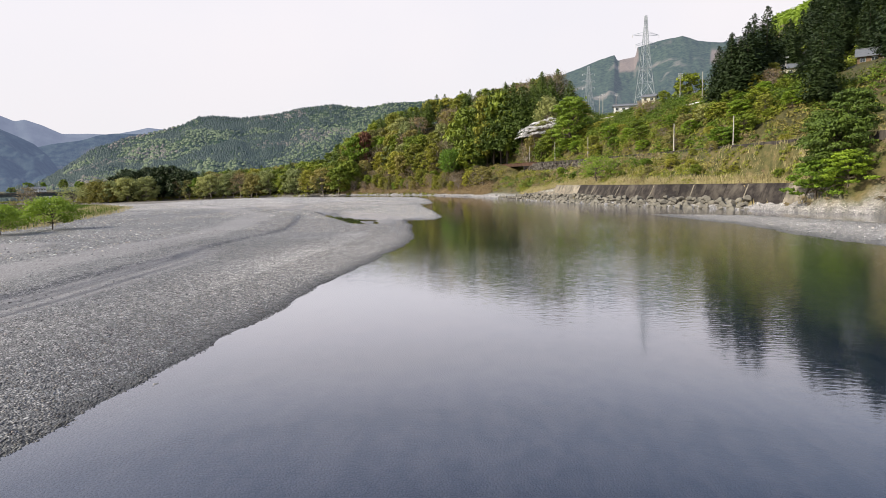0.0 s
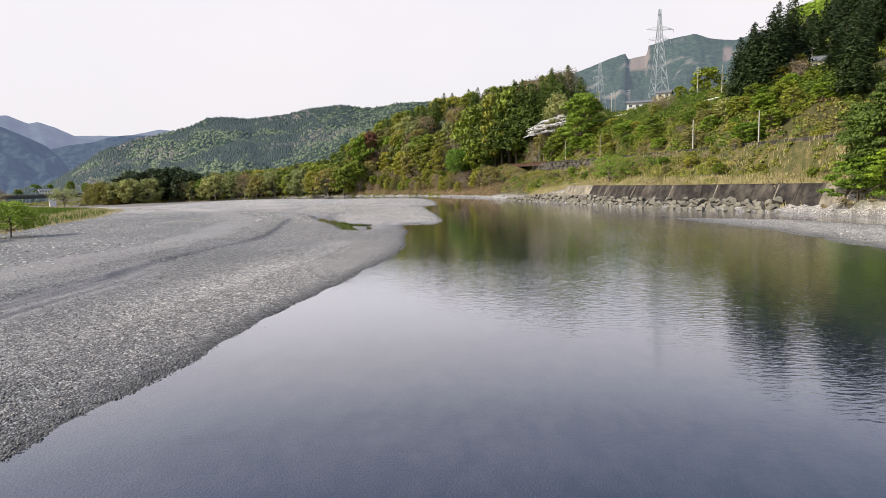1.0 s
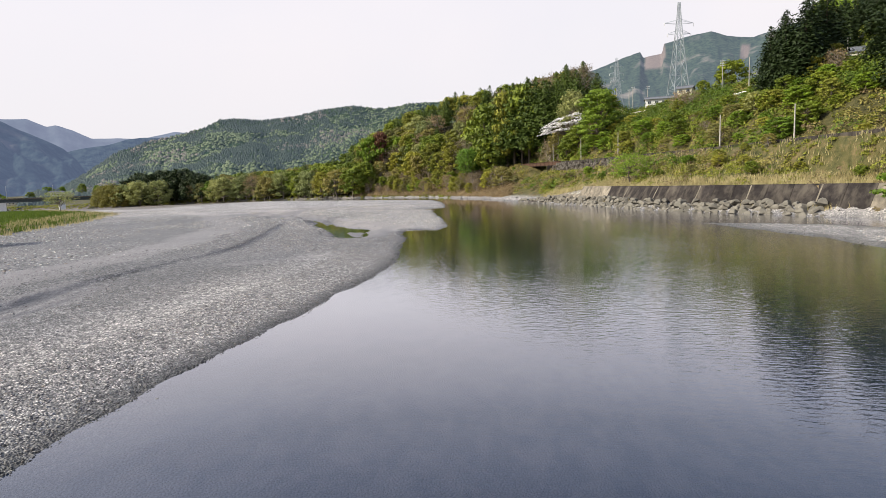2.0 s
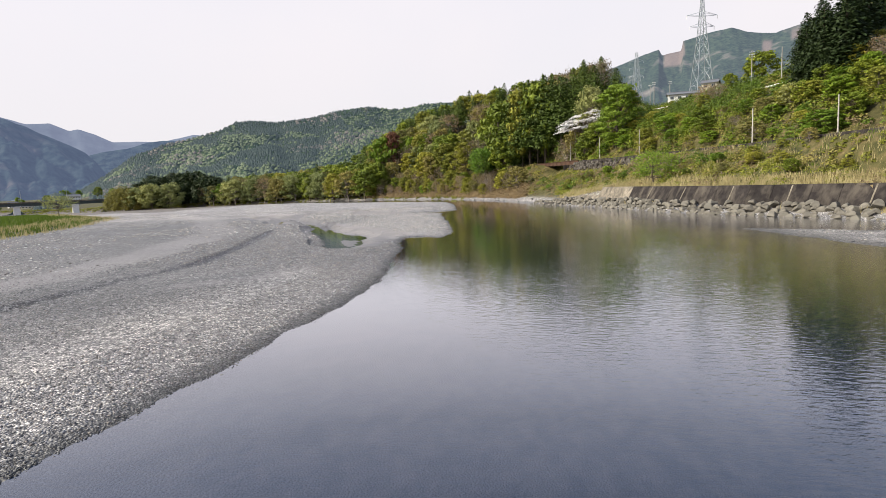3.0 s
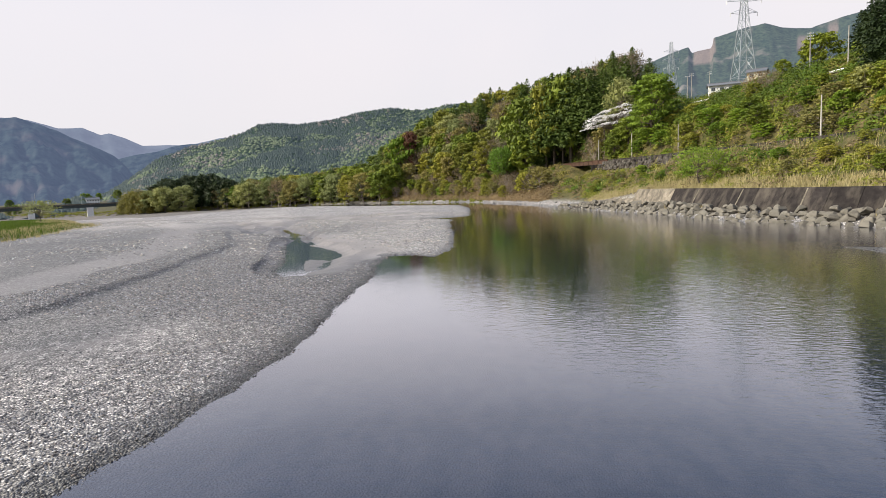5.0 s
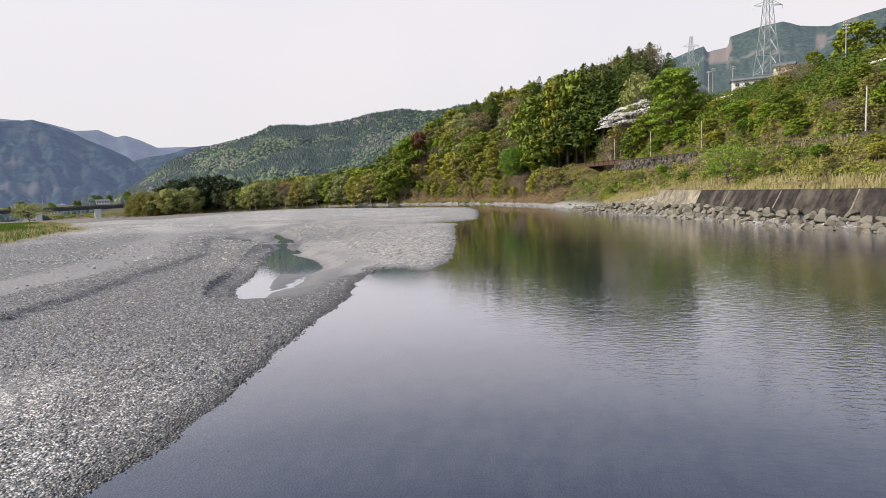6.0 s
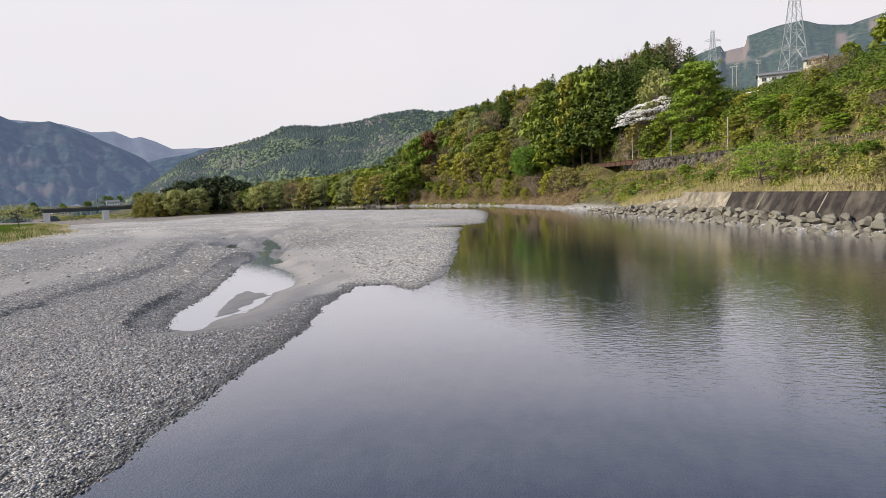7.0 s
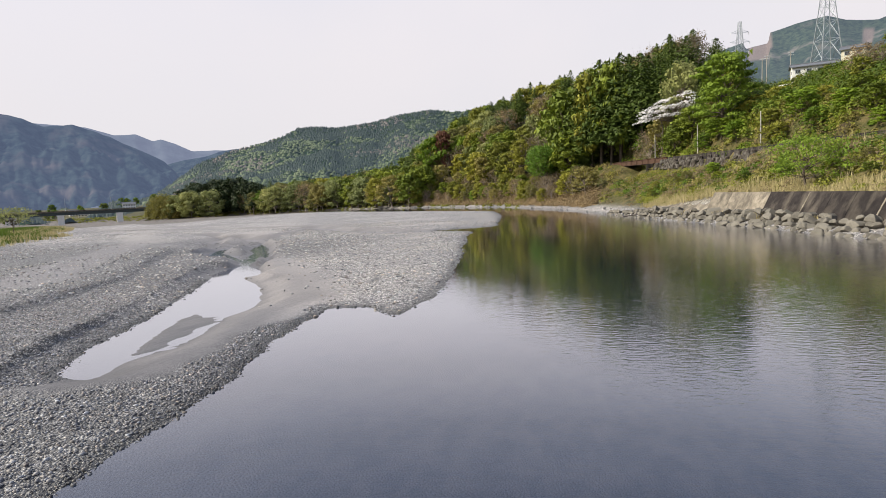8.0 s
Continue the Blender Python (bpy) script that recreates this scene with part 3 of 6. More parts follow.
    field = poly_sd(px + wave(px, py, 6, 3) * 1.5, py + wave(px, py, 8, 3) * 1.5, FIELD)
    z = np.where(field > -6, np.maximum(z, np.interp(field, [-6, 0, 3, 12, 200], [0.55, 0.85, 2.0, 2.6, 2.9]) + wave(px, py, 12, 2) * 0.15), z)
    z = np.where(rbar > -3, np.maximum(z, np.interp(rbar, [-3, 0, 3, 10], [-0.4, 0.0, 0.12, 0.2])), z)
    z = np.where(s > -3, np.maximum(z, np.where(s > 0, hill(px, py, np.maximum(s, 0)), s * 0.35)), z)
    sand = 0.6 * smooth(wave(px, py, 10, 5) + 0.25 * wave(px, py, 2.5, 2), 0.35, 0.6) * smooth(bar, 6, 10) * (1 - smooth(py, 76, 86) * (1 - smooth(py, 140, 150)))
    ax_d, ax_side, _ = line_dist(px, py, [(-27.6, 98), (-28.4, 104), (-31.5, 111), (-38, 123), (-47, 140)])
    east = smooth(ax_d * ax_side + 0.4 * wave(px, py, 2, 6), -0.8, 0.8)          # the sheltered side of the pond
    low_end = 1 - smooth(py, 103, 109)
    sand = np.maximum(sand, smooth(pond, -9 + 4.5 * low_end, -4 + 2.5 * low_end) * east * smooth(bar + 0.5 * wave(px, py, 2, 8), 2.0 - 1.2 * smooth(py, 110, 118), 3.2 - 1.4 * smooth(py, 110, 118)))
    strip = 0.55 * smooth(-np.abs(terr_d * terr_side + 9 + 1.5 * wave(px, py, 5, 7)), -4.6, -2.4) * smooth(py, 10, 30)
    sand = np.clip(np.maximum(np.maximum(sand, wetline), strip), 0, 1)
    mud = smooth(pond, -8 + 3 * low_end, -3 + 1.5 * low_end) * east * smooth(bar, 1.4, 3.0)
    grass = smooth(field, 0.0, 2.5)
    soil = smooth(s, 0.6, 2.5) * (1 - smooth(py, 116, 126)) + smooth(s, 4, 9) * smooth(py, 116, 126)
    wet = np.clip(np.maximum(np.maximum(1 - smooth(z, 0.04, 0.22 + 0.08 * wave(px, py, 1.5, 3)), wetline * 0.85), mud * (0.62 + 0.38 * smooth(wave(px, py, 3, 2), -0.2, 0.5))), 0, 1) * (1 - soil)
    for off in (0.0, 1.7, 2.6):
        d, _, _ = line_dist(px, py, [(-28.5 - off, -5), (-30.4 - off, 25), (-31.2 - off, 40), (-32.4 - off, 54), (-36 - off, 66)])
        rut = (1 - smooth(d, 0.2, 0.5)) * (0.9 + 0.2 * wave(px, py, 5, off)) * (1 - smooth(py, 56, 62))
        sand = np.maximum(sand, 0.55 * (1 - smooth(d + 0.5 * wave(px, py, 2, 3), 0.5, 1.5)) * (1 - smooth(py, 58, 66)))
        z, wet = z - 0.10 * rut, np.clip(np.maximum(wet, 1.2 * rut), 0, 1.25)
    z = z - fall_off(px)
    return z, sand, grass, soil, wet, bar, s


def pale_zone(px, py):
    """How pale the stones are: the spit and the far bar are washed pale, the stretch beside the pond is dark."""
    spit = np.maximum(smooth(px, -50, -40) * smooth(py, 114, 124), smooth(py, 150, 190))
    dark = 0.3 * smooth(py + wave(px, py, 12, 3) * 6, 70, 95)
    low_bar = smooth(px, 20, 24) * (1 - smooth(py, 124, 130))
    inland = poly_sd(px, py, SHORE)
    washed = smooth(inland, 0.6, 2.0) * (1 - smooth(inland, 7, 13)) * (1 - smooth(py, 78, 92)) * smooth(py, 26, 50)
    # near end dimmed: shade seen between stones from above put into the colour
    return np.clip(0.46 + 0.40 * washed - 0.20 * np.maximum(smooth(inland, 10, 16) * (1 - smooth(py, 66, 84)), 1 - smooth(py, 26, 50)) - 0.5 * dark * (1 - spit) + 0.5 * spit + 0.1 * wave(px, py, 8, 5) + low_bar, 0, 1)


def woods_zone(px, py):
    d, side, _ = line_dist(px, py, BANK)
    return smooth(d * side, 33, 38) * (1 - smooth(d * side, 140, 170)) * np.maximum(1 - smooth(px, 14, 26), smooth(px - 0.3 * py, 0, 15))


def heights(px, py):
    return land(np.asarray(px, float), np.asarray(py, float))[0]


def z_at(x, y):
    return float(heights(np.array([x]), np.array([y]))[0])


def spaced(*runs):
    vals = []
    for a, b, step in runs:
        vals += list(np.arange(a, b, step))
    return np.array(vals + [runs[-1][1]], float)


gx = spaced((-4200, -900, 300), (-900, -450, 45), (-450, -130, 6), (-130, -70, 2), (-70, -37, 0.7), (-37, -28, 0.22), (-28, -10, 0.7), (-10, 60, 1.5), (60, 200, 4), (200, 500, 20), (500, 4200, 300))
gy = spaced((-4000, -200, 300), (-200, -10, 12), (-10, 90, 0.9), (90, 145, 0.7), (145, 250, 1.2), (250, 500, 4), (500, 1000, 40), (1000, 4400, 300))
GXX, GYY = np.meshgrid(gx, gy)
gz, sand, grass, soil, wet, _, _ = land(GXX.ravel(), GYY.ravel())
nx, ny = len(gx), len(gy)
idx = np.arange(nx * ny).reshape(ny, nx)
quads = np.stack([idx[:-1, :-1], idx[:-1, 1:], idx[1:, 1:], idx[1:, :-1]], -1).reshape(-1, 4)
ground = array_mesh("ground", np.stack([GXX.ravel(), GYY.ravel(), gz], 1), quads, GROUND)
ground.data.shade_smooth()
for key, vals in (("sand", sand), ("grass", grass), ("soil", soil), ("wet", wet), ("woods", woods_zone(GXX.ravel(), GYY.ravel())), ("pale", pale_zone(GXX.ravel(), GYY.ravel()))):
    at = ground.data.attributes.new(key, "FLOAT", "POINT")
    at.data.foreach_set("value", vals.astype(np.float32))
tagged(ground, "grey gravel river bar, grassy flats and a steep overgrown bank", "ground", kind="structure")

wx = np.array([-900, -446, -303, -160, 300.0])
water = array_mesh("water", [(x, y, -float(fall_off(x))) for x in wx for y in (-900, 900)], [(2 * i, 2 * i + 2, 2 * i + 3, 2 * i + 1) for i in range(4)], WATER)
tagged(water, "calm grey-blue river water with fine ripples", "water", kind="structure")


# ---- mountains ----
def mountain(name, ridge, depth, mat, label, rough=10.0, spur=60.0, cols=160, rows=31, felled=()):
    """A wooded ridge: heights along the crest, with spurs and gullies running down to the foot on the near and far side."""
    rx, ry, rz = [np.array(v, float) for v in zip(*ridge)]
    t = np.concatenate([[0], np.cumsum(np.hypot(np.diff(rx), np.diff(ry)))])
    tt = np.linspace(0, t[-1], cols)
    cx, cy, cz = np.interp(tt, t, rx), np.interp(tt, t, ry), np.interp(tt, t, rz)
    away = np.stack([cx, cy - 40], 1)
    away /= np.linalg.norm(away, axis=1, keepdims=True)
    k = np.linspace(-1, 0.5, rows)
    wob = np.array([[noise.fractal(Vector((a / spur, q * depth / spur * 0.35, 3.0)), 0.9, 2.1, 5) for q in k] for a in tt])
    fall = np.where(k < 0, 1 - np.abs(k) ** 0.8, 1 - k * 1.2)
    v = np.stack([cx[:, None] + away[:, :1] * k * depth, cy[:, None] + away[:, 1:] * k * depth,
                  cz[:, None] * fall + wob * rough * (np.minimum(1, np.abs(k) * 5 + 0.12)) - 4 * (np.abs(k) > 0.95)], -1).reshape(-1, 3)
    ids = np.arange(cols * rows).reshape(cols, rows)
    f = np.stack([ids[:-1, :-1], ids[1:, :-1], ids[1:, 1:], ids[:-1, 1:]], -1).reshape(-1, 4)
    ob = array_mesh(name, v, f, mat)
    ob.data.shade_smooth()
    bare = np.zeros((cols, rows))
    for u0, u1, k0, k1 in felled:
        du = (tt / t[-1])[:, None] + wob * 0.01
        bare = np.maximum(bare, smooth(du, u0, u0 + 0.006) * (1 - smooth(du, u1, u1 + 0.006)) * smooth(k[None] + wob * 0.03, k0, k0 + 0.02) * (1 - smooth(k[None], k1, k1 + 0.02)))
    ob.data.attributes.new("bare", "FLOAT", "POINT").data.foreach_set("value", bare.ravel().astype(np.float32))
    tagged(ob, label, "mountain", kind="structure")
    return v.reshape(cols, rows, 3), fall


# bluish base colours and a glowing surface paint in the distance haze
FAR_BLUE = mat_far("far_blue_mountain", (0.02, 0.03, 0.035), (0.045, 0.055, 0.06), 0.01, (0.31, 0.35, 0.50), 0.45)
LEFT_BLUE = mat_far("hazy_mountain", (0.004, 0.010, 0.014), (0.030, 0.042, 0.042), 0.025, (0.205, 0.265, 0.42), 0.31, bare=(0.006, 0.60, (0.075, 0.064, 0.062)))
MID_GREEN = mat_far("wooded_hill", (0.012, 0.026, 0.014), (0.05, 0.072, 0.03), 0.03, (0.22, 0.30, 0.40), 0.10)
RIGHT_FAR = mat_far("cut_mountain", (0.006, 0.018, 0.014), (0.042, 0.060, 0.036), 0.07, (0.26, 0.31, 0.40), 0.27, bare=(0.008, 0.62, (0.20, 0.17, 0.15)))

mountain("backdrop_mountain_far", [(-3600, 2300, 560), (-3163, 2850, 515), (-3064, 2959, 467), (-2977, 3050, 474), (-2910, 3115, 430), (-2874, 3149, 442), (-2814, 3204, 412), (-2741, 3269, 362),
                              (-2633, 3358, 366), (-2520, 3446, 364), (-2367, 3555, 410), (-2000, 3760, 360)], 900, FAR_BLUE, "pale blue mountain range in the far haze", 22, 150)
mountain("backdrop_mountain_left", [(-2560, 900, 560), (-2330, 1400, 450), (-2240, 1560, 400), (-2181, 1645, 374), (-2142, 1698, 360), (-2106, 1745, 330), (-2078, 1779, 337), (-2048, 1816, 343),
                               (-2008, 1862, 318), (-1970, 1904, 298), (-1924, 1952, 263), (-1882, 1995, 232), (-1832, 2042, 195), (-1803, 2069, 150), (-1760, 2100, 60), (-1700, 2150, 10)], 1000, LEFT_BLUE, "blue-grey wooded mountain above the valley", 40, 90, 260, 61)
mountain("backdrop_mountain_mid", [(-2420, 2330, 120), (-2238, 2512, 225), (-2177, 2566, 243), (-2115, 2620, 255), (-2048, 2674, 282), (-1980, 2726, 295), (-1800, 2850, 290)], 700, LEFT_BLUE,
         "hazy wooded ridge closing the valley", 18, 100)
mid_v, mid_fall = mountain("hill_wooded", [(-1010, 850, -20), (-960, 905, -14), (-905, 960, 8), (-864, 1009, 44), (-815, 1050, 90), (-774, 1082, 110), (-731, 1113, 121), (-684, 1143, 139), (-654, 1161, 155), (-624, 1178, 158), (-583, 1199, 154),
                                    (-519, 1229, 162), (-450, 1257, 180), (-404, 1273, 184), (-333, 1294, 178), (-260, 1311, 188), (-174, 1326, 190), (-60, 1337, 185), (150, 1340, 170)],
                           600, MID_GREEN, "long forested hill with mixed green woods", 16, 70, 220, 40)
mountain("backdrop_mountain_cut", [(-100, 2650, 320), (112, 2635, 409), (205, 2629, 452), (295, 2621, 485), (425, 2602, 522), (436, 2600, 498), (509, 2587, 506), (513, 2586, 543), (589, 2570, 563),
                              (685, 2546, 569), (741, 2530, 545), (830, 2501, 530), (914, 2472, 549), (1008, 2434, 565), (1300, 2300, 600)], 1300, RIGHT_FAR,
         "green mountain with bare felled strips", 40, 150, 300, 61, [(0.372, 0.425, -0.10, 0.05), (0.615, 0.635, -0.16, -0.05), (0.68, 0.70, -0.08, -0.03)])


# ---- trees ----
def broadleaf(seed, height, radius, leaf, clumps=30, per=42, bare=False, low=0.25, flat=0.55):
    """Trunk and crown arrays of a broad-crowned tree of that height: limbs that fork, and leaf layers at their ends."""
    rng = np.random.default_rng(seed)
    segs, tips = [], []
    top = np.array([rng.normal(0, 0.04) * height, rng.normal(0, 0.04) * height, height * 0.55])
    bend = top * 0.5 + np.array([rng.normal(0, 0.03) * height, rng.normal(0, 0.03) * height, 0])
    r0 = height * 0.022
    segs += [(np.array([0, 0, -0.6]), bend, r0 * 1.25, r0 * 0.85), (bend, top, r0 * 0.85, r0 * 0.5)]
    for i in range(clumps):
        a = i * 2.399 + rng.normal(0, 0.25)
        h = low + (1 - low) * ((i + 0.5) / clumps) ** 0.8
        shape = math.sqrt(max(0.05, 1 - ((h - (low + 0.28)) / (1.02 - low - 0.28 if h > low + 0.28 else 0.45)) ** 2))
        rr = radius * shape * rng.uniform(0.45, 1.0)
        tip = np.array([math.cos(a) * rr, math.sin(a) * rr, h * height * 0.95])
        root = bend + (top - bend) * rng.uniform(0.0, 1.0) if h > 0.5 else bend * rng.uniform(0.6, 1.0)
        mid = root * 0.45 + tip * 0.55 + np.array([0, 0, -0.03 * height])
        segs += [(root, mid, r0 * 0.38, r0 * 0.22), (mid, tip, r0 * 0.22, r0 * 0.08)]
        tips.append(tip)
        if bare:
            for _ in range(4):
                twig = tip + rng.normal(0, 1, 3) * radius * 0.22 + np.array([0, 0, radius * 0.12])
                segs += [(mid * 0.4 + tip * 0.6, twig, r0 * 0.12, r0 * 0.04)]
    tips = np.array(tips)
    n = clumps * per
    own = np.repeat(np.arange(clumps), per)
    ball = rng.normal(size=(n, 3))
    ball /= np.linalg.norm(ball, axis=1, keepdims=True)
    size = radius * rng.uniform(0.26, 0.46, clumps)[own][:, None]
    c = tips[own] + ball * size * rng.uniform(0.45, 1.0, (n, 1)) * np.array([1, 1, flat])
    c[:, 2] = np.maximum(c[:, 2], height * 0.08)
    nrm = ball * 0.95 + np.array([0, 0, 0.5]) + rng.normal(0, 0.35, (n, 3))
    leaf_size = leaf * rng.uniform(0.6, 1.3, n)
    if not bare:                                # larger leaves added inside each bough to block light through the crown
        inner = np.repeat(tips, 9, 0) + rng.normal(0, 1, (clumps * 9, 3)) * radius * 0.13 * np.array([1, 1, flat])
        c, nrm = np.concatenate([c, inner]), np.concatenate([nrm, rng.normal(0, 1, inner.shape)])
        leaf_size = np.concatenate([leaf_size, np.full(len(inner), leaf * 1.6)])
    lv, lf = leaf_quads(rng, c, nrm, leaf_size)
    return tubes(rng, segs), (lv, lf)


def conifer(seed, height, radius, leaf, whorls=26, per=36, ragged=0.2, low=0.12):
    """Trunk and crown arrays of a cedar: drooping sprays in rings that narrow to a pointed top."""
    rng = np.random.default_rng(seed)
    segs = [(np.array([0, 0, -0.6]), np.array([0, 0, height * 0.5]), height * 0.017, height * 0.011), (np.array([0, 0, height * 0.5]), np.array([0, 0, height * 0.98]), height * 0.011, 0.02)]
    cs, ns = [], []
    for i in range(whorls):
        k = i / (whorls - 1)
        z = height * (low + (0.99 - low) * k)
        rad = radius * ((1 - k) ** 0.6 * (0.88 + 0.12 * math.sin(i * 1.7)) + 0.045) * (0.7 + 0.3 * min(1, k / 0.18))
        arms = max(5, int(8 * (1 - k) + 4))
        for a in range(arms):
            ang = a * 2 * math.pi / arms + i * 0.9 + rng.normal(0, 0.2)
            length = rad * rng.uniform(1 - ragged * 1.6, 1 + ragged)
            m = max(4, int(per * (1 - k) / 6) + 3)
            f = rng.uniform(0.25, 1.0, m)
            d = np.array([math.cos(ang), math.sin(ang), 0])
            p = d * (f * length)[:, None] + rng.normal(0, 0.10 * rad + 0.08, (m, 3))
            p[:, 2] += z - 0.2 * f * length + rng.normal(0, 0.15, m)
            cs.append(p)
            ns.append(d * 0.55 + np.array([0, 0, 0.75]) + rng.normal(0, 0.4, (m, 3)))
    c, nn = np.concatenate(cs), np.concatenate(ns)
    lv, lf = leaf_quads(rng, c, nn, leaf * rng.uniform(0.6, 1.25, len(c)) * np.interp(c[:, 2], [0, height * 0.75, height], [1, 0.95, 0.7]), 1.7)
    return tubes(rng, segs), (lv, lf)


def blossom_arrays():
    """Trunk and crown arrays of the blossom tree: slim stems, boughs arching over to one side, flat sprays hanging in layers."""
    rng = np.random.default_rng(7)
    fork = np.array([0.6, 0, 9.5])
    segs = [(np.array([-2.5, 0, -0.6]), np.array([-2.2, 0, 8.0]), 0.28, 0.2), (np.array([-2.2, 0, 8.0]), np.array([-3.5, 0, 12.5]), 0.2, 0.1), (np.array([1.4, 0, -0.6]), fork, 0.34, 0.24), (fork, np.array([3.0, 0, 16.5]), 0.24, 0.12)]
    cs, ns = [], []
    for i in range(46):
        k = (i + rng.uniform(0, 1)) / 46
        tier = i % 3
        x = 8.0 - 17.5 * k
        z = 19.0 - 7.0 * max(0, k - 0.15) ** 1.4 - tier * (3.5 - 2.0 * k) - rng.uniform(0, 1.0) - (2.0 if k < 0.1 else 0)
        tip = np.array([x + rng.normal(0, 0.5), rng.uniform(-3.5, 3.5), z])
        mid = fork * 0.4 + tip * 0.6 + np.array([0, 0, 0.9])
        segs += [(fork, mid, 0.12, 0.07), (mid, tip, 0.07, 0.03)]
        m = int(rng.uniform(26, 60))
        disc = rng.normal(0, 1, (m, 3)) * np.array([1.3, 1.0, 0.22])
        disc[:, 2] -= 0.16 * np.abs(disc[:, 0]) - 0.12 * disc[:, 0]
        cs.append(tip + disc)
        ns.append(np.array([-0.2, -0.5, 0.8]) + rng.normal(0, 0.5, (m, 3)))
    c = np.concatenate(cs)
    return tubes(rng, segs), leaf_quads(rng, c, np.concatenate(ns), 0.42 * rng.uniform(0.6, 1.3, len(c)))


TREES = {}


def plant(name, key, arrays, x, y, scale, label, category, bark, leaf, group="", turn=0.0, wide=1.0, sink=0.0):
    """A tree on the ground at x, y. The first of a key is built; the others are copies of it."""
    m = Matrix.Translation((x, y, z_at(x, y) - sink)) @ Matrix.Rotation(turn, 4, "Z") @ Matrix.Diagonal((scale * wide, scale * wide, scale, 1))
    if key in TREES:
        first = TREES[key]
        return copy_thing(first, m @ Matrix.Diagonal((1 / first.scale.x, 1 / first.scale.y, 1 / first.scale.z, 1)))
    (tv, tf), (lv, lf) = arrays()
    ob = thing(name, Matrix(), label, category, group)
    array_mesh("trunk", tv, tf, bark, ob)
    array_mesh("crown", lv, lf, leaf, ob)
    ob.matrix_basis = m
    ob.scale = (1, 1, 1)
    ob.matrix_basis = m
    TREES[key] = ob
    return ob


KINDS = {
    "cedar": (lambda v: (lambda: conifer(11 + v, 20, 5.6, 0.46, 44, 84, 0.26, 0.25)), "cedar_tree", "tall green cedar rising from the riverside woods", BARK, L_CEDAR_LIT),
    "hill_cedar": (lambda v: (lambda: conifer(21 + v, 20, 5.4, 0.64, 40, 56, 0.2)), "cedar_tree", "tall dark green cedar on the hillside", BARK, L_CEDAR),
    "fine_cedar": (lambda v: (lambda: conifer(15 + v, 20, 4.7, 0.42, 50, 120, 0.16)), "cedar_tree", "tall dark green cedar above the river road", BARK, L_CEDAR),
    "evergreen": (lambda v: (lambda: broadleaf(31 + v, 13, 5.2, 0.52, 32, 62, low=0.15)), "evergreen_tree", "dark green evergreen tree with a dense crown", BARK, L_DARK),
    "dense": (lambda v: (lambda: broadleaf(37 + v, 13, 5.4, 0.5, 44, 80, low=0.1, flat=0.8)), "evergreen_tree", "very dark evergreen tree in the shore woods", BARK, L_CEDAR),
    "fresh": (lambda v: (lambda: broadleaf(51 + v, 11, 4.6, 0.46, 30, 62, low=0.15, flat=0.4)), "leafy_tree", "tree in fresh bright green spring leaf", BARK, L_GREEN),
    "olive": (lambda v: (lambda: broadleaf(71 + v, 12, 4.8, 0.46, 30, 62, low=0.15, flat=0.45)), "leafy_tree", "olive green broad-leaved tree on the bank", BARK, L_OLIVE),
    "pale": (lambda v: (lambda: broadleaf(91 + v, 11, 5.0, 0.44, 30, 62, low=0.12)), "leafy_tree", "pale grey-green tree with a rounded crown", BARK_PALE, L_PALE),
    "gold": (lambda v: (lambda: broadleaf(151 + v, 12, 4.7, 0.42, 30, 60, low=0.15, flat=0.45)), "leafy_tree", "golden olive tree just coming into leaf", BARK_PALE, L_GOLD),
    "bare": (lambda v: (lambda: broadleaf(111 + v, 12, 4.8, 0.34, 34, 26, True)), "bare_tree", "leafless tree with brown budding twigs", BARK_PALE, L_BROWN),
    "red": (lambda v: (lambda: broadleaf(131 + v, 12, 4.4, 0.5, 30, 60)), "leafy_tree", "tree in reddish brown spring leaf", BARK, L_RED),
}
tree_rng = np.random.default_rng(5)


def tree(kind, x, y, height, group="riverside woods", wide=1.0, tall=False):
    make, name, label, bark, leaf = KINDS[kind]
    v = int(tree_rng.integers(0, 3))
    if "cedar" not in kind and height > 20 and not tall:
        height = 20 + 0.2 * (height - 20)
    if not tall and -121 < x < -96 and 396 < y < 446:       # lower growth in front of the red tree
        height = min(height, 17)
    base = {"cedar": 20, "hill_cedar": 20, "fine_cedar": 20, "evergreen": 13, "dense": 13, "fresh": 11, "olive": 12, "gold": 12, "pale": 11, "bare": 12, "red": 12}[kind]
    return plant(name, (kind, v), make(v), x, y, height / base, label, "tree", bark, leaf, group, float(tree_rng.uniform(0, 6.28)), wide * float(tree_rng.uniform(0.9, 1.15)))


def tree_to(kind, x, y, top, group="single trees on the slope", wide=1.0):
    """A tree whose crown ends at the height top above the river."""
    return tree(kind, x, y, top - z_at(x, y), group, wide, True)


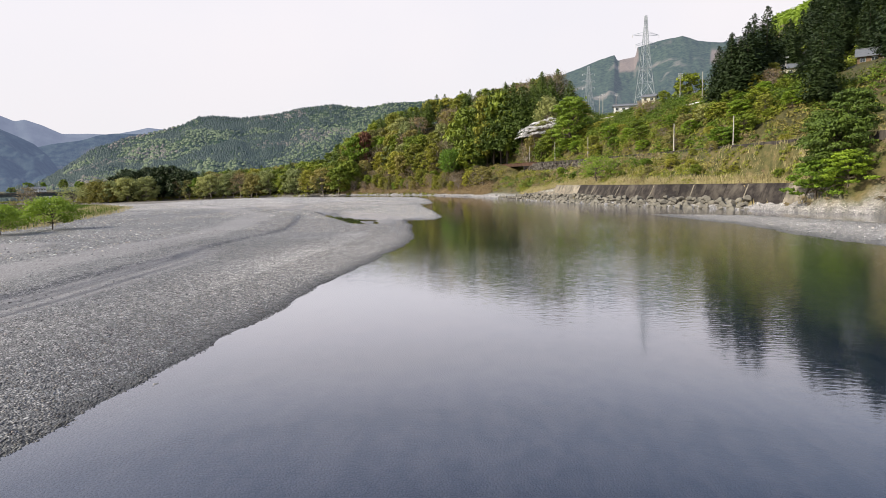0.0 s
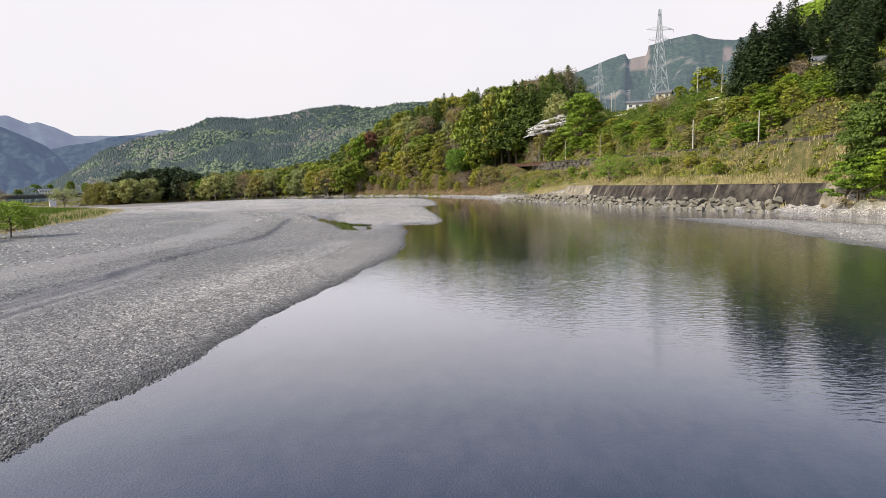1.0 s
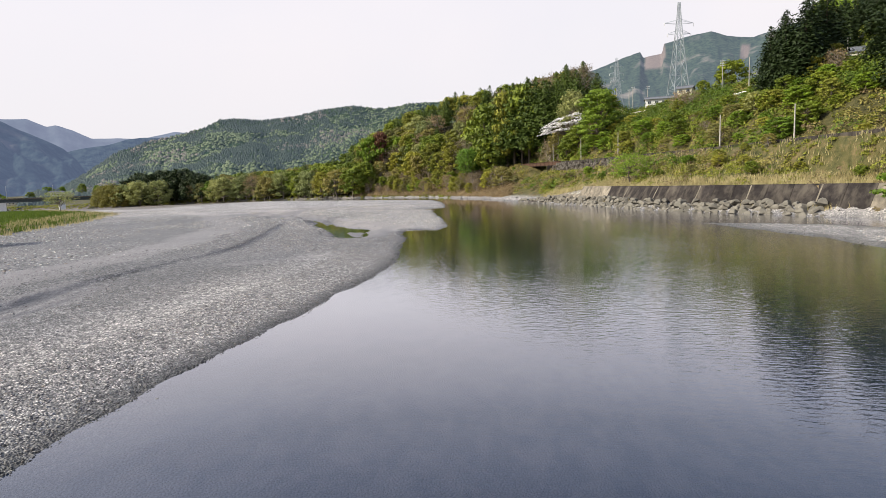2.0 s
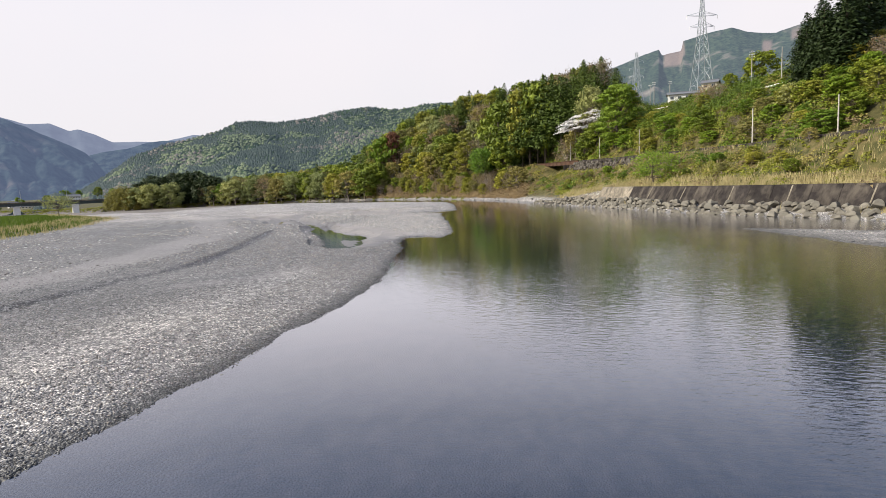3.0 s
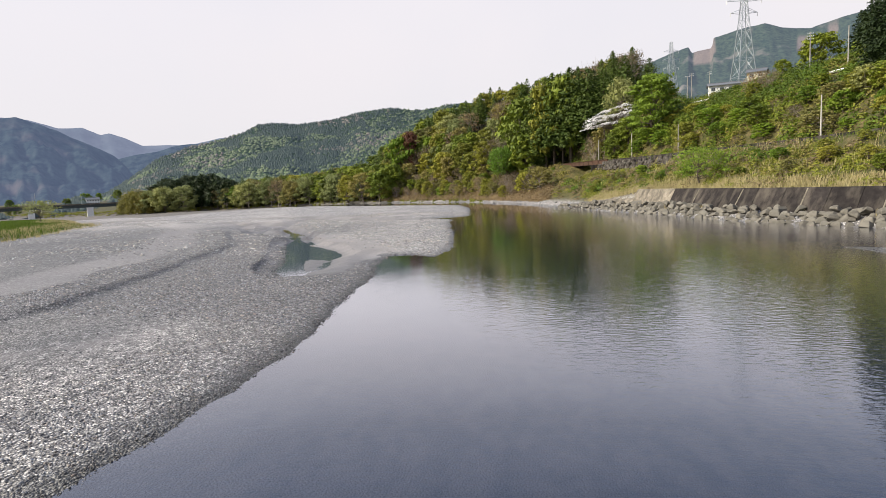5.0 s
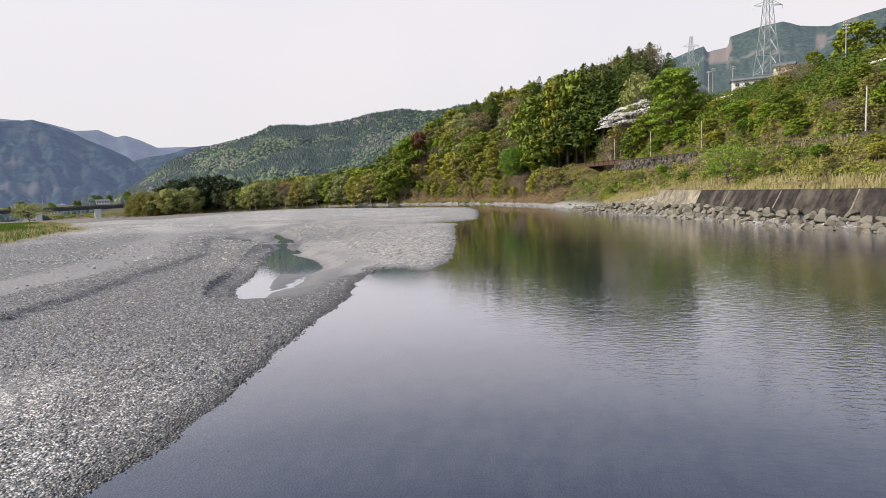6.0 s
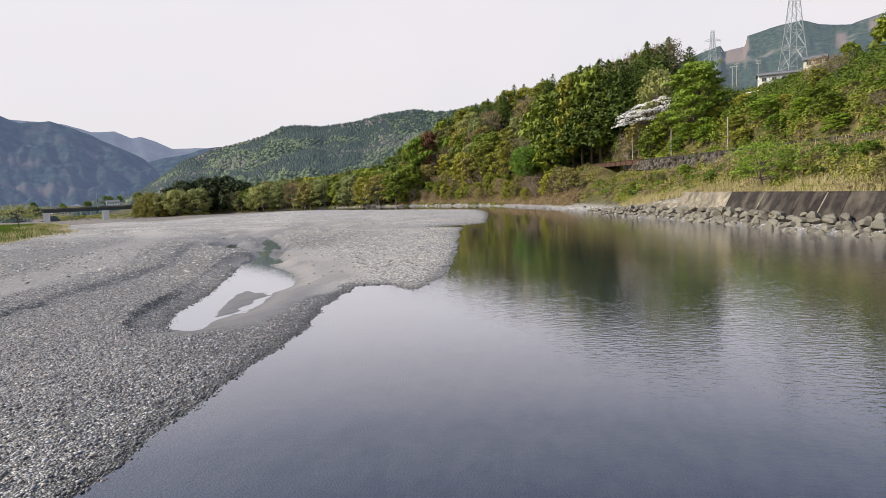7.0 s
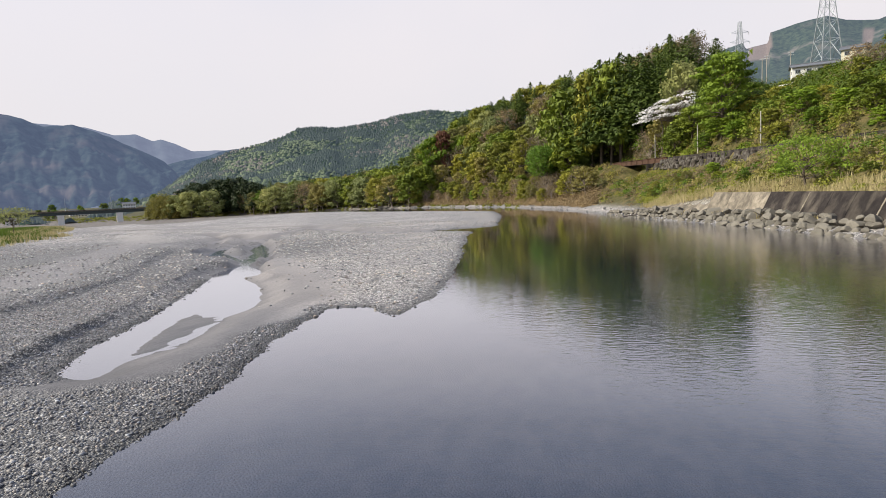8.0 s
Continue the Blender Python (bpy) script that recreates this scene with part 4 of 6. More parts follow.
def wood(n, xr, yr, srange, kinds, hrange, gap, test=None, wide=1.0):
    """Trees strewn over a stretch of the bank, none nearer to another than gap."""
    placed, tries = [], 0
    while len(placed) < n and tries < n * 40:
        tries += 1
        x, y = tree_rng.uniform(*xr), tree_rng.uniform(*yr)
        d, side, _ = line_dist(np.array([x]), np.array([y]), BANK)
        s = float(d[0] * side[0])
        if not srange[0] < s < srange[1] or any((x - a) ** 2 + (y - b) ** 2 < gap**2 for a, b in placed):
            continue
        rd = float(line_dist(np.array([x]), np.array([y]), RAIL)[0][0])
        if rd < 3.5 or (rd < 8 and 276 < y < 338) or (-22 < x < 12 and 262 < y < 332 and s < 34) or (test and not test(x, y, s)):
            continue
        placed.append((x, y))
        names = [k for k, _ in kinds]
        w = np.array([p for _, p in kinds], float)
        tree(names[tree_rng.choice(len(names), p=w / w.sum())], x, y, float(tree_rng.uniform(*hrange)), wide=wide)


# far wooded shore, then the higher bank towards the slope
right_edge = lambda x, y, s: x < 0.112 * y - 1 and not (0 < x < 36 and y < 352)
wood(54, (-294, -125), (400, 490), (1.0, 14), [("evergreen", 1.6), ("olive", 2.5), ("pale", 3.0), ("gold", 2.5), ("fresh", 0.5), ("bare", 1.6)], (14, 22), 4.6)
wood(40, (-285, -120), (410, 520), (14, 45), [("evergreen", 3), ("cedar", 4), ("olive", 2), ("gold", 1)], (19, 26), 5.5)
wood(64, (-130, -22), (300, 460), (6, 24), [("olive", 3), ("evergreen", 1.0), ("gold", 1.5), ("fresh", 0.6), ("bare", 3)], (6, 11), 3.8)
wood(70, (-150, -20), (330, 520), (22, 62), [("olive", 3), ("evergreen", 2), ("cedar", 1.5), ("gold", 2), ("pale", 0.8), ("fresh", 0.5), ("bare", 2)], (15, 22), 4.8)
wood(40, (-155, -20), (370, 540), (62, 105), [("cedar", 5), ("evergreen", 2), ("olive", 1)], (19, 25), 5.5)
wood(46, (-40, 36), (286, 360), (36, 56), [("olive", 3), ("evergreen", 2.0), ("gold", 1.5), ("bare", 2.5), ("cedar", 1.5), ("fresh", 0.5)], (10, 16), 4.4, right_edge)
wood(40, (-60, 26), (310, 420), (50, 85), [("cedar", 5), ("olive", 1.6), ("bare", 2.6), ("gold", 0.8)], (20, 25), 5.2, right_edge)
cedar_edge = lambda x, y, s: x > 0.335 * y and x > 0.37 * (y - 37) and y > 80 and (x > 122 or y > 272)
wood(125, (98, 190), (140, 350), (82, 230), [("hill_cedar", 1)], (17, 24), 5.2, cedar_edge)
wood(30, (98, 125), (270, 345), (100, 190), [("hill_cedar", 1)], (17, 23), 4.6, cedar_edge)

# bushes and young trees that break up the slope between the railway and the ridge
bushy = lambda x, y, s: s < (47 if y > 225 else 61) and not (x > 55 and y < 172)
wood(95, (8, 80), (150, 300), (33, 66), [("fresh", 3), ("evergreen", 2.4), ("olive", 2), ("gold", 0.9), ("bare", 0.7)], (2.6, 6.2), 4.8, bushy, 1.5)
wood(26, (2, 66), (135, 285), (10, 24), [("fresh", 2), ("olive", 2), ("gold", 1), ("evergreen", 0.7)], (1.6, 3.2), 5.0, None, 1.6)

# trees that stand out by themselves
for kind, x, y, h, wide in (("cedar", 123, 248, 20, 1.2), ("cedar", 130, 254, 20, 1.2), ("cedar", 137, 274, 20, 1.2), ("cedar", 112, 229, 19, 1.2), ("cedar", 117, 216, 18, 1.2), ("cedar", 120, 238, 19, 1.2), ("cedar", 127, 263, 20, 1.2), ("cedar", 133, 266, 20, 1.2), ("cedar", 126, 232, 20, 1.2),
                            ("evergreen", 12.5, 293, 11, 1.2), ("evergreen", 17.5, 290, 11, 1.2), ("cedar", 21, 300, 12, 1.2), ("bare", 5, 312, 15, 1.0), ("olive", 48, 290.5, 2.8, 1.5), ("evergreen", 51.5, 289.5, 2.6, 1.5), ("olive", 55, 289, 2.8, 1.5), ("evergreen", 58.5, 288, 3.0, 1.5), ("gold", 9, 309, 14, 0.9), ("olive", 33, 306, 7, 1.3), ("olive", 29, 283, 5, 1.3),
                            ("olive", 30, 296, 6, 1.3), ("fresh", 26, 262, 6, 1.3), ("gold", -17.5, 306, 11, 1.2),
                            ("cedar", 68.5, 213, 20, 1.2), ("cedar", 70, 206, 23, 1.2), ("cedar", 74, 203, 24, 1.2), ("cedar", 78, 209, 25, 1.2), ("cedar", 74, 218, 21, 1.2), ("cedar", 84, 214, 26, 1.2), ("cedar", 78.7, 166.5, 21, 1.3), ("cedar", 100, 172, 26, 1.2), ("cedar", 108, 170, 27, 1.2), ("bare", 55, 248, 6.5, 1.2), ("bare", 52, 252, 8, 1.2), ("olive", 50, 246, 6, 1.3), ("evergreen", 70, 254, 11, 1.3), ("evergreen", 63, 264, 6, 1.2),
                            ("cedar", 88, 190, 13, 1.7), ("cedar", 84.5, 188, 9, 2.0), ("cedar", 92, 187, 9.5, 2.0),
                            ("cedar", 106, 176, 24, 1.1), ("cedar", 112, 184, 24, 1.1), ("cedar", 77, 226, 13, 1.2), ("cedar", 80, 232, 16, 1.2), ("cedar", 84, 238, 18, 1.1), ("evergreen", 74, 214, 8, 1.2), ("olive", 76, 200, 7, 1.3),
                            ("bare", 79, 196, 7, 1.3), ("olive", 83, 206, 7, 1.2), ("evergreen", 62, 196, 6, 1.3), ("pale", 60, 200, 6.5, 1.2), ("evergreen", 66, 186, 6, 1.2), ("olive", 70, 178, 6, 1.3),
                            ("fresh", 60, 280, 4, 1.3), ("olive", 66, 280, 4.0, 1.3)):
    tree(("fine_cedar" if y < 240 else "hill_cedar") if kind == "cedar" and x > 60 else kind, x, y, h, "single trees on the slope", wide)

for kind, x, y, top, wide in (("cedar", 18.6, 318, 60.5, 1.25), ("cedar", 28.6, 320, 59.0, 1.3), ("pale", 16.6, 309, 50.0, 0.8), ("cedar", 10, 327, 57, 1.1), ("cedar", 3, 328, 58.5, 1.1), ("cedar", 6, 334, 58.5, 1.1), ("cedar", -1, 336, 60, 1.0), ("cedar", -5, 335, 60.5, 1.1), ("evergreen", -9, 338, 58.5, 0.6), ("cedar", -13, 338, 59.5, 1.0), ("olive", -17, 340, 55, 0.6), ("cedar", -22, 342, 54.5, 1.0), ("evergreen", -28, 346, 51, 0.6), ("cedar", 13, 334, 55.5, 1.2), ("cedar", 22, 334, 55.5, 1.3), ("cedar", 2, 345, 55, 1.1), ("cedar", 9, 346, 56, 1.1), ("red", -117, 448, 48.5, 0.55), ("fresh", -124, 447, 45.0, 0.7),
                              ("fresh", -104, 449, 44.0, 0.7), ("olive", -95, 440, 45.0, 0.7)):
    tree_to(kind, x, y, top, wide=wide)

for x, y, sc, turn in ((60.5, 121, 0.92, 0.4), (65, 125, 0.72, 2.0), (61.5, 128, 0.6, 5.0)):
    plant("spreading_tree", "spreading", lambda: broadleaf(41, 13, 6.8, 0.42, 50, 150, low=0.12, flat=0.34), x, y, sc, "large dark green tree with layered boughs at the wall's end", "tree", BARK, L_SPREAD, "trees at the wall's end", turn)
for x, y, sc, turn in ((56.5, 120, 1.15, 0.0), (60, 116, 1.0, 2.0)):
    plant("shrub_tree", "shrubtree", lambda: broadleaf(43, 7, 4.6, 0.3, 36, 90, low=0.1, flat=0.22), x, y, sc, "bright green spreading shrub hanging over the wall", "shrub", BARK, L_GREEN, "shrubs at the wall's end", turn)
plant("layered_tree", "layered", lambda: broadleaf(63, 19, 7.4, 0.5, 44, 130, flat=0.3, low=0.1), 24.8, 272, 1.22, "tall fresh green tree with layered boughs above the railway", "tree", BARK, L_SPRING)
plant("blossom_tree", "blossom", blossom_arrays, 11.5, 302, 1.0, "leaning tree in white blossom with drooping layered sprays", "tree", BARK, L_WHITE)
plant("round_tree", "round", lambda: broadleaf(77, 22, 7.2, 0.34, 64, 130, low=0.42, flat=0.8), -38.5, 344, 1.0, "rounded bright green tree at the edge of the woods", "tree", BARK, L_ROUND)
plant("young_tree", "young", lambda: broadleaf(8, 9.5, 6.6, 0.26, 34, 70, flat=0.28), 25.6, 194, 0.95, "bright green young tree with a dark crooked trunk above the wall", "tree", BARK, L_WILLOW)
plant("fallen_tree", "snag", lambda: broadleaf(9, 9, 4.5, 0.2, 20, 2, True), 75, 128, 0.8, "pale dead leafless tree leaning on the bank", "tree", BARK_PALE, L_BROWN)
for x, y, sc in ((-79.8, 90, 1.12), (-81, 81, 0.95)):
    plant("willow_bush", "willow", lambda: broadleaf(17, 5, 4.0, 0.2, 40, 80, low=0.25, flat=0.4), x, y, sc, "low green willow bush on the grassy flat", "bush", BARK, L_WILLOW, "willow bushes on the flat", x)
for x, y, sc in ((-169, 203, 1.1),):
    plant("field_tree", "fieldtree", lambda: broadleaf(19, 7, 5.2, 0.2, 30, 40, low=0.45, flat=0.3), x, y, sc, "light green tree standing on the meadow edge", "tree", BARK, L_PALE, "", y)
for x, y, sc in ((-340, 449, 1.15), (-347, 450, 1.25), (-354, 453, 1.3), (-361, 456, 1.25), (-336, 454, 1.25), (-368, 461, 1.2)):
    plant("bamboo_clump", "bamboo", lambda: broadleaf(23, 14, 6.5, 0.55, 34, 70, low=0.08, flat=1.5), x, y, sc, "yellowish bamboo clump on the far shore", "bamboo", BARK_PALE, L_BAMBOO, "bamboo on the shore", x)
for x, y, h in ((-352, 474, 19), (-341, 476, 22), (-330, 474, 24), (-319, 476, 25), (-308, 474, 26), (-297, 476, 27), (-286, 474, 26), (-276, 472, 24), (-266, 470, 22), (-335, 484, 26), (-314, 484, 27), (-292, 484, 27)):
    tree("dense", x - 12, y, h, wide=1.1, tall=True)
for x, y, sc in ((-338, 452, 2.3), (-325, 452, 2.6), (-311, 456, 2.6)):
    plant("shore_bush", "shorebush", lambda: broadleaf(29, 8, 4.2, 0.3, 34, 110, low=0.08, flat=0.45), x, y, sc, "pale rounded bush at the edge of the gravel", "bush", BARK_PALE, L_PALE, "shore bushes", x)


tree("bare", -104, 112, 7, "meadow trees")


# ---- undergrowth, grass and far woods ----
def undergrowth(name, mat, seed, n, xr, yr, srange, leaf, label, want, per=16, rad=(0.6, 1.5)):
    """Low leafy growth over a stretch of the bank, thick where want(x, y, s) is high."""
    rng = np.random.default_rng(seed)
    x, y = rng.uniform(*xr, n * 8), rng.uniform(*yr, n * 8)
    z, _, _, _, _, _, s = land(x, y)
    rd, rside, _ = line_dist(x, y, RAIL)
    gully = (rd < 4.0) & (rside < 0) & (y > 238) & (y < 338)
    yard = ((x - 53) ** 2 + (y - 294) ** 2 < 40) | ((x - 98) ** 2 + (y - 180) ** 2 < 110) | ((x - 106) ** 2 + (y - 250) ** 2 < 60)
    ok = ~gully & ~yard & (s > srange[0]) & (s < srange[1]) & (rd > np.where(rside > 0, 2.2, 2.0 + rad[1])) & (rng.uniform(size=x.shape) < want(x, y, s))
    x, y, z = x[ok][:n], y[ok][:n], z[ok][:n]
    k = len(x)
    r = rad[0] + (rad[1] - rad[0]) * rng.uniform(size=k) ** 2.2
    own = np.repeat(np.arange(k), per)
    ball = rng.normal(size=(k * per, 3))
    ball /= np.linalg.norm(ball, axis=1, keepdims=True)
    ball[:, 2] = np.abs(ball[:, 2])
    lump = 1 + 0.28 * np.sin(ball[:, :1] * 7 + own[:, None]) * np.sin(ball[:, 1:2] * 6 + own[:, None] * 1.7)   # lobed outline
    c = np.stack([x, y, z - 0.15], 1)[own] + ball * (r[own] * rng.uniform(0.72, 1.0, k * per))[:, None] * np.array([1, 1, 0.95]) * lump
    nrm = ball * 0.95 + np.array([0, 0, 0.4]) + rng.normal(0, 0.32, ball.shape)
    v, f = leaf_quads(rng, c, nrm, leaf * rng.uniform(0.6, 1.35, k * per))
    tagged(array_mesh(name, v, f, mat), label, "undergrowth", kind="stuff")


patch = lambda x, y, s, scale, seed, a, b: smooth(wave(x, y, scale, seed), a, b)
thin_scrub = lambda x, y: 1 - 0.85 * smooth(x, 55, 60) * (1 - smooth(y, 160, 175))
steep = lambda x, y, s: smooth(s, 29, 34)
undergrowth("green_shrubs", L_GREEN, 1, 1000, (-60, 110), (110, 400), (9, 78), 0.34, "fresh green shrubs over the slope", lambda x, y, s: (0.02 + 0.95 * patch(x, y, s, 8, 3, 0.0, 0.3) * (0.25 + 0.75 * steep(x, y, s)) * smooth(s, 12, 15)) * thin_scrub(x, y), 190, (0.9, 4.6))
undergrowth("dark_shrubs", L_DARK, 2, 1000, (-130, 115), (110, 420), (31, 90), 0.35, "dark green shrubs over the slope", lambda x, y, s: (0.05 + 0.9 * patch(x, y, s, 9, 8, -0.1, 0.25)) * thin_scrub(x, y), 190, (1.0, 4.8))
undergrowth("vine_thicket", L_VINE, 10, 900, (10, 112), (120, 340), (32, 74), 0.34, "deep green creepers smothering the slope", lambda x, y, s: (0.05 + 0.9 * patch(x, y, s, 11, 17, -0.1, 0.2)) * thin_scrub(x, y), 190, (1.0, 4.8))
undergrowth("olive_shrubs", L_OLIVE, 3, 1700, (-130, 115), (100, 420), (8, 85), 0.32, "olive and yellow scrub over the slope", lambda x, y, s: (0.5 + 0.5 * patch(x, y, s, 8, 12, -0.1, 0.3)) * (0.25 + 0.75 * steep(x, y, s)) * thin_scrub(x, y), 104, (0.6, 3.2))
undergrowth("brown_scrub", L_BROWN, 4, 1700, (-130, 110), (100, 420), (7, 70), 0.30, "brown dry scrub on the bank", lambda x, y, s: 0.12 + 0.85 * patch(x, y, s, 8, 15, 0.0, 0.4), 64, (0.5, 2.6))
undergrowth("golden_scrub", L_GOLD, 9, 1500, (-60, 110), (120, 400), (14, 78), 0.34, "golden dry scrub over the slope", lambda x, y, s: 0.1 + 0.9 * np.maximum(patch(x, y, s, 7, 21, 0.0, 0.3), 0.6 * (1 - thin_scrub(x, y))), 64, (0.5, 2.6))
undergrowth("bench_scrub", L_OLIVE, 12, 2200, (0, 78), (120, 300), (9, 28), 0.26, "low brambles and weeds on the railway bank", lambda x, y, s: 0.15 + 0.8 * patch(x, y, s, 5, 4, -0.1, 0.3), 44, (0.4, 1.2))
undergrowth("shore_reeds", L_BROWN, 11, 1700, (-130, -12), (280, 420), (4, 16), 0.34, "brown reeds and bare brush along the foot of the woods", lambda x, y, s: 0.9 + 0 * x, 74, (1.2, 3.6))
undergrowth("hillside_woods", L_WILLOW, 5, 3600, (120, 330), (300, 520), (180, 400), 2.0, "bright green young woods on the hillside above", lambda x, y, s: 0.9 + 0 * x, 22, (2.5, 5.0))
undergrowth("hill_scrub", L_DARK, 8, 1500, (95, 200), (130, 350), (78, 190), 0.9, "green scrub between the cedars", lambda x, y, s: 0.8 + 0 * x, 34, (1.2, 3.0))
undergrowth("shore_scrub", L_OLIVE, 6, 2600, (-760, -40), (330, 640), (0.8, 26), 0.55, "scrub along the far shore", lambda x, y, s: 0.8 + 0 * x, 30, (0.8, 2.2))
undergrowth("cliff_scrub", L_BROWN, 7, 260, (50, 110), (30, 126), (2, 14), 0.5, "dry scrub hanging on the rock bank", lambda x, y, s: 0.5 + 0 * x, 13, (0.5, 1.3))


def blades(name, mat, seed, n, xr, yr, test, height, label, width=0.07):
    """Upright grass blades, leaning a little."""
    rng = np.random.default_rng(seed)
    x, y = rng.uniform(*xr, n * 8), rng.uniform(*yr, n * 8)
    z, _, _, _, _, _, s = land(x, y)
    ok = rng.uniform(size=x.shape) < test(x, y, s, z)
    x, y, z = x[ok][:n], y[ok][:n], z[ok][:n]
    k = len(x)
    a = rng.uniform(0, 2 * np.pi, k)
    h = height * rng.uniform(0.5, 1.2, k)
    base = np.stack([x, y, z - 0.05], 1)
    side = np.stack([np.cos(a), np.sin(a), 0 * a], 1) * width
    tip = base + np.stack([rng.normal(0, 0.22, k) * h, rng.normal(0, 0.22, k) * h, h], 1)
    v = np.stack([base - side, base + side, tip], 1).reshape(-1, 3)
    tagged(array_mesh(name, v, np.arange(k * 3).reshape(-1, 3), mat), label, "grass", kind="stuff")


tuft = lambda x, y, seed: smooth(wave(x, y, 3.0, seed), -0.1, 0.4)
blades("dry_grass", L_STRAW, 1, 34000, (0, 75), (118, 245), lambda x, y, s, z: (s > 6.6) * (s < 12.5) * (0.4 + 0.6 * tuft(x, y, 2)) + 0.12 * (s > 12) * (s < 27) * tuft(x, y, 6), 1.25, "tall dry straw grass along the top of the wall", 0.075)
blades("bank_grass", L_MEADOW, 2, 16000, (-60, 75), (118, 340), lambda x, y, s, z: (s > 12) * (s < 30) * tuft(x, y, 9), 0.8, "green grass on the railway bank", 0.07)
blades("wall_grass", L_STRAW, 5, 6000, (5, 60), (118, 215), lambda x, y, s, z: (s > 2.2) * (s < 3.8) * smooth(wave(x, y, 4.0, 5), 0.1, 0.4), 1.3, "dry straw tufts at the foot of the wall", 0.075)
field_sd = lambda x, y: poly_sd(x, y, FIELD)
blades("meadow_grass", L_MEADOW, 3, 26000, (-280, -84), (60, 280), lambda x, y, s, z: (field_sd(x, y) > 0.5) * (field_sd(x, y) < 34) * (0.35 + 0.6 * tuft(x, y, 4)), 0.8, "green meadow grass on the river flat", 0.17)
blades("meadow_straw", L_STRAW, 4, 20000, (-260, -84), (60, 300), lambda x, y, s, z: (field_sd(x, y) > -2.5) * (field_sd(x, y) < 9) * (0.2 + 0.8 * tuft(x, y, 7)), 1.1, "dry grass along the edge of the flat", 0.09)


def far_woods(name, mat, seed, n, sides, h, r, label, want):
    """Trees of the forested hill as small cones, one mesh."""
    rng = np.random.default_rng(seed)
    cols, rows = mid_v.shape[:2]
    i, j = rng.uniform(0, cols - 2, n * 3), rng.uniform(1, rows * 0.74, n * 3)
    i0, j0 = i.astype(int), j.astype(int)
    fi, fj = (i - i0)[:, None], (j - j0)[:, None]
    p = mid_v[i0, j0] * (1 - fi) * (1 - fj) + mid_v[i0 + 1, j0] * fi * (1 - fj) + mid_v[i0, j0 + 1] * (1 - fi) * fj + mid_v[i0 + 1, j0 + 1] * fi * fj
    keep = rng.uniform(size=len(p)) < want(p[:, 0], p[:, 1])
    p = p[keep][:n]
    k = len(p)
    hh, rr = h * rng.uniform(0.6, 1.3, k), r * rng.uniform(0.7, 1.3, k)
    ang = np.arange(sides) * 2 * np.pi / sides
    ring = np.stack([np.cos(ang), np.sin(ang), 0 * ang], 1)
    wid = rng.uniform(0.8, 1.2, (k, sides, 1))
    low = p[:, None] + ring[None] * rr[:, None, None] * wid + np.array([0, 0, 1.0]) * (hh * 0.12)[:, None, None]
    midr = p[:, None] + ring[None] * (rr * (0.8 if sides > 5 else 0.6))[:, None, None] * wid + np.array([0, 0, 1.0]) * (hh * 0.55)[:, None, None]
    top = p + np.stack([rng.normal(0, 0.3, k), rng.normal(0, 0.3, k), hh], 1)
    v = np.concatenate([low, midr, top[:, None]], 1).reshape(-1, 3)
    st = (2 * sides + 1) * np.arange(k)[:, None, None]
    q = np.arange(sides)
    q1 = (q + 1) % sides
    walls = np.stack([q, q1, q1 + sides, q, q1 + sides, q + sides], 1).reshape(-1, 3)
    caps = np.stack([q + sides, q1 + sides, np.full(sides, 2 * sides)], 1)
    spire = np.stack([q, q1, np.full(sides, 2 * sides)], 1)
    f = ((spire if sides < 6 else np.concatenate([walls, caps]))[None] + st).reshape(-1, 3)
    tagged(array_mesh(name, v, f, mat), label, "woods", kind="stuff")


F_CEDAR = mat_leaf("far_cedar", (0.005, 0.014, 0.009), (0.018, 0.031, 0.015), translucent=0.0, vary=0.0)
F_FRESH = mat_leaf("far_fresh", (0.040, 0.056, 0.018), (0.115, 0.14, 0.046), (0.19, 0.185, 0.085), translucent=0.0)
for far_mat in (F_CEDAR, F_FRESH):             # faint bluish glow on the leaves paints in a kilometre of haze
    haze_glow = far_mat.node_tree.nodes["Principled BSDF"]
    haze_glow.inputs["Emission Color"].default_value, haze_glow.inputs["Emission Strength"].default_value = (0.25, 0.32, 0.42, 1), 0.115
leafy = lambda x, y: np.maximum(smooth(wave(x, y, 85, 3) + 0.45 * wave(x, y, 24, 9), 0.0, 0.3), 0.75 * smooth(x, -420, -330))
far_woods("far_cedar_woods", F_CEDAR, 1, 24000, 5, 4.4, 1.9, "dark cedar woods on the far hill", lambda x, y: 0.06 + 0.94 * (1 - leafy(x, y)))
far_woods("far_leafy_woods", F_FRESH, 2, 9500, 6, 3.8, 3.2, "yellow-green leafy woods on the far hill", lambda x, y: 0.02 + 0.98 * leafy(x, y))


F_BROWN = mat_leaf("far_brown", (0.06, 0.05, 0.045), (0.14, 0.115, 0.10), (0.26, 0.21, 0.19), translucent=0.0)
# the brown woods glow bluish too, haze put into the surface
haze_glow = F_BROWN.node_tree.nodes["Principled BSDF"]
haze_glow.inputs["Emission Color"].default_value, haze_glow.inputs["Emission Strength"].default_value = (0.25, 0.32, 0.42, 1), 0.115
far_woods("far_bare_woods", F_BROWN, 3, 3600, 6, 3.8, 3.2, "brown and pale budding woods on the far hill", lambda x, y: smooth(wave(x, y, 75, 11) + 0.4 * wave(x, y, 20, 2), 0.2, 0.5))


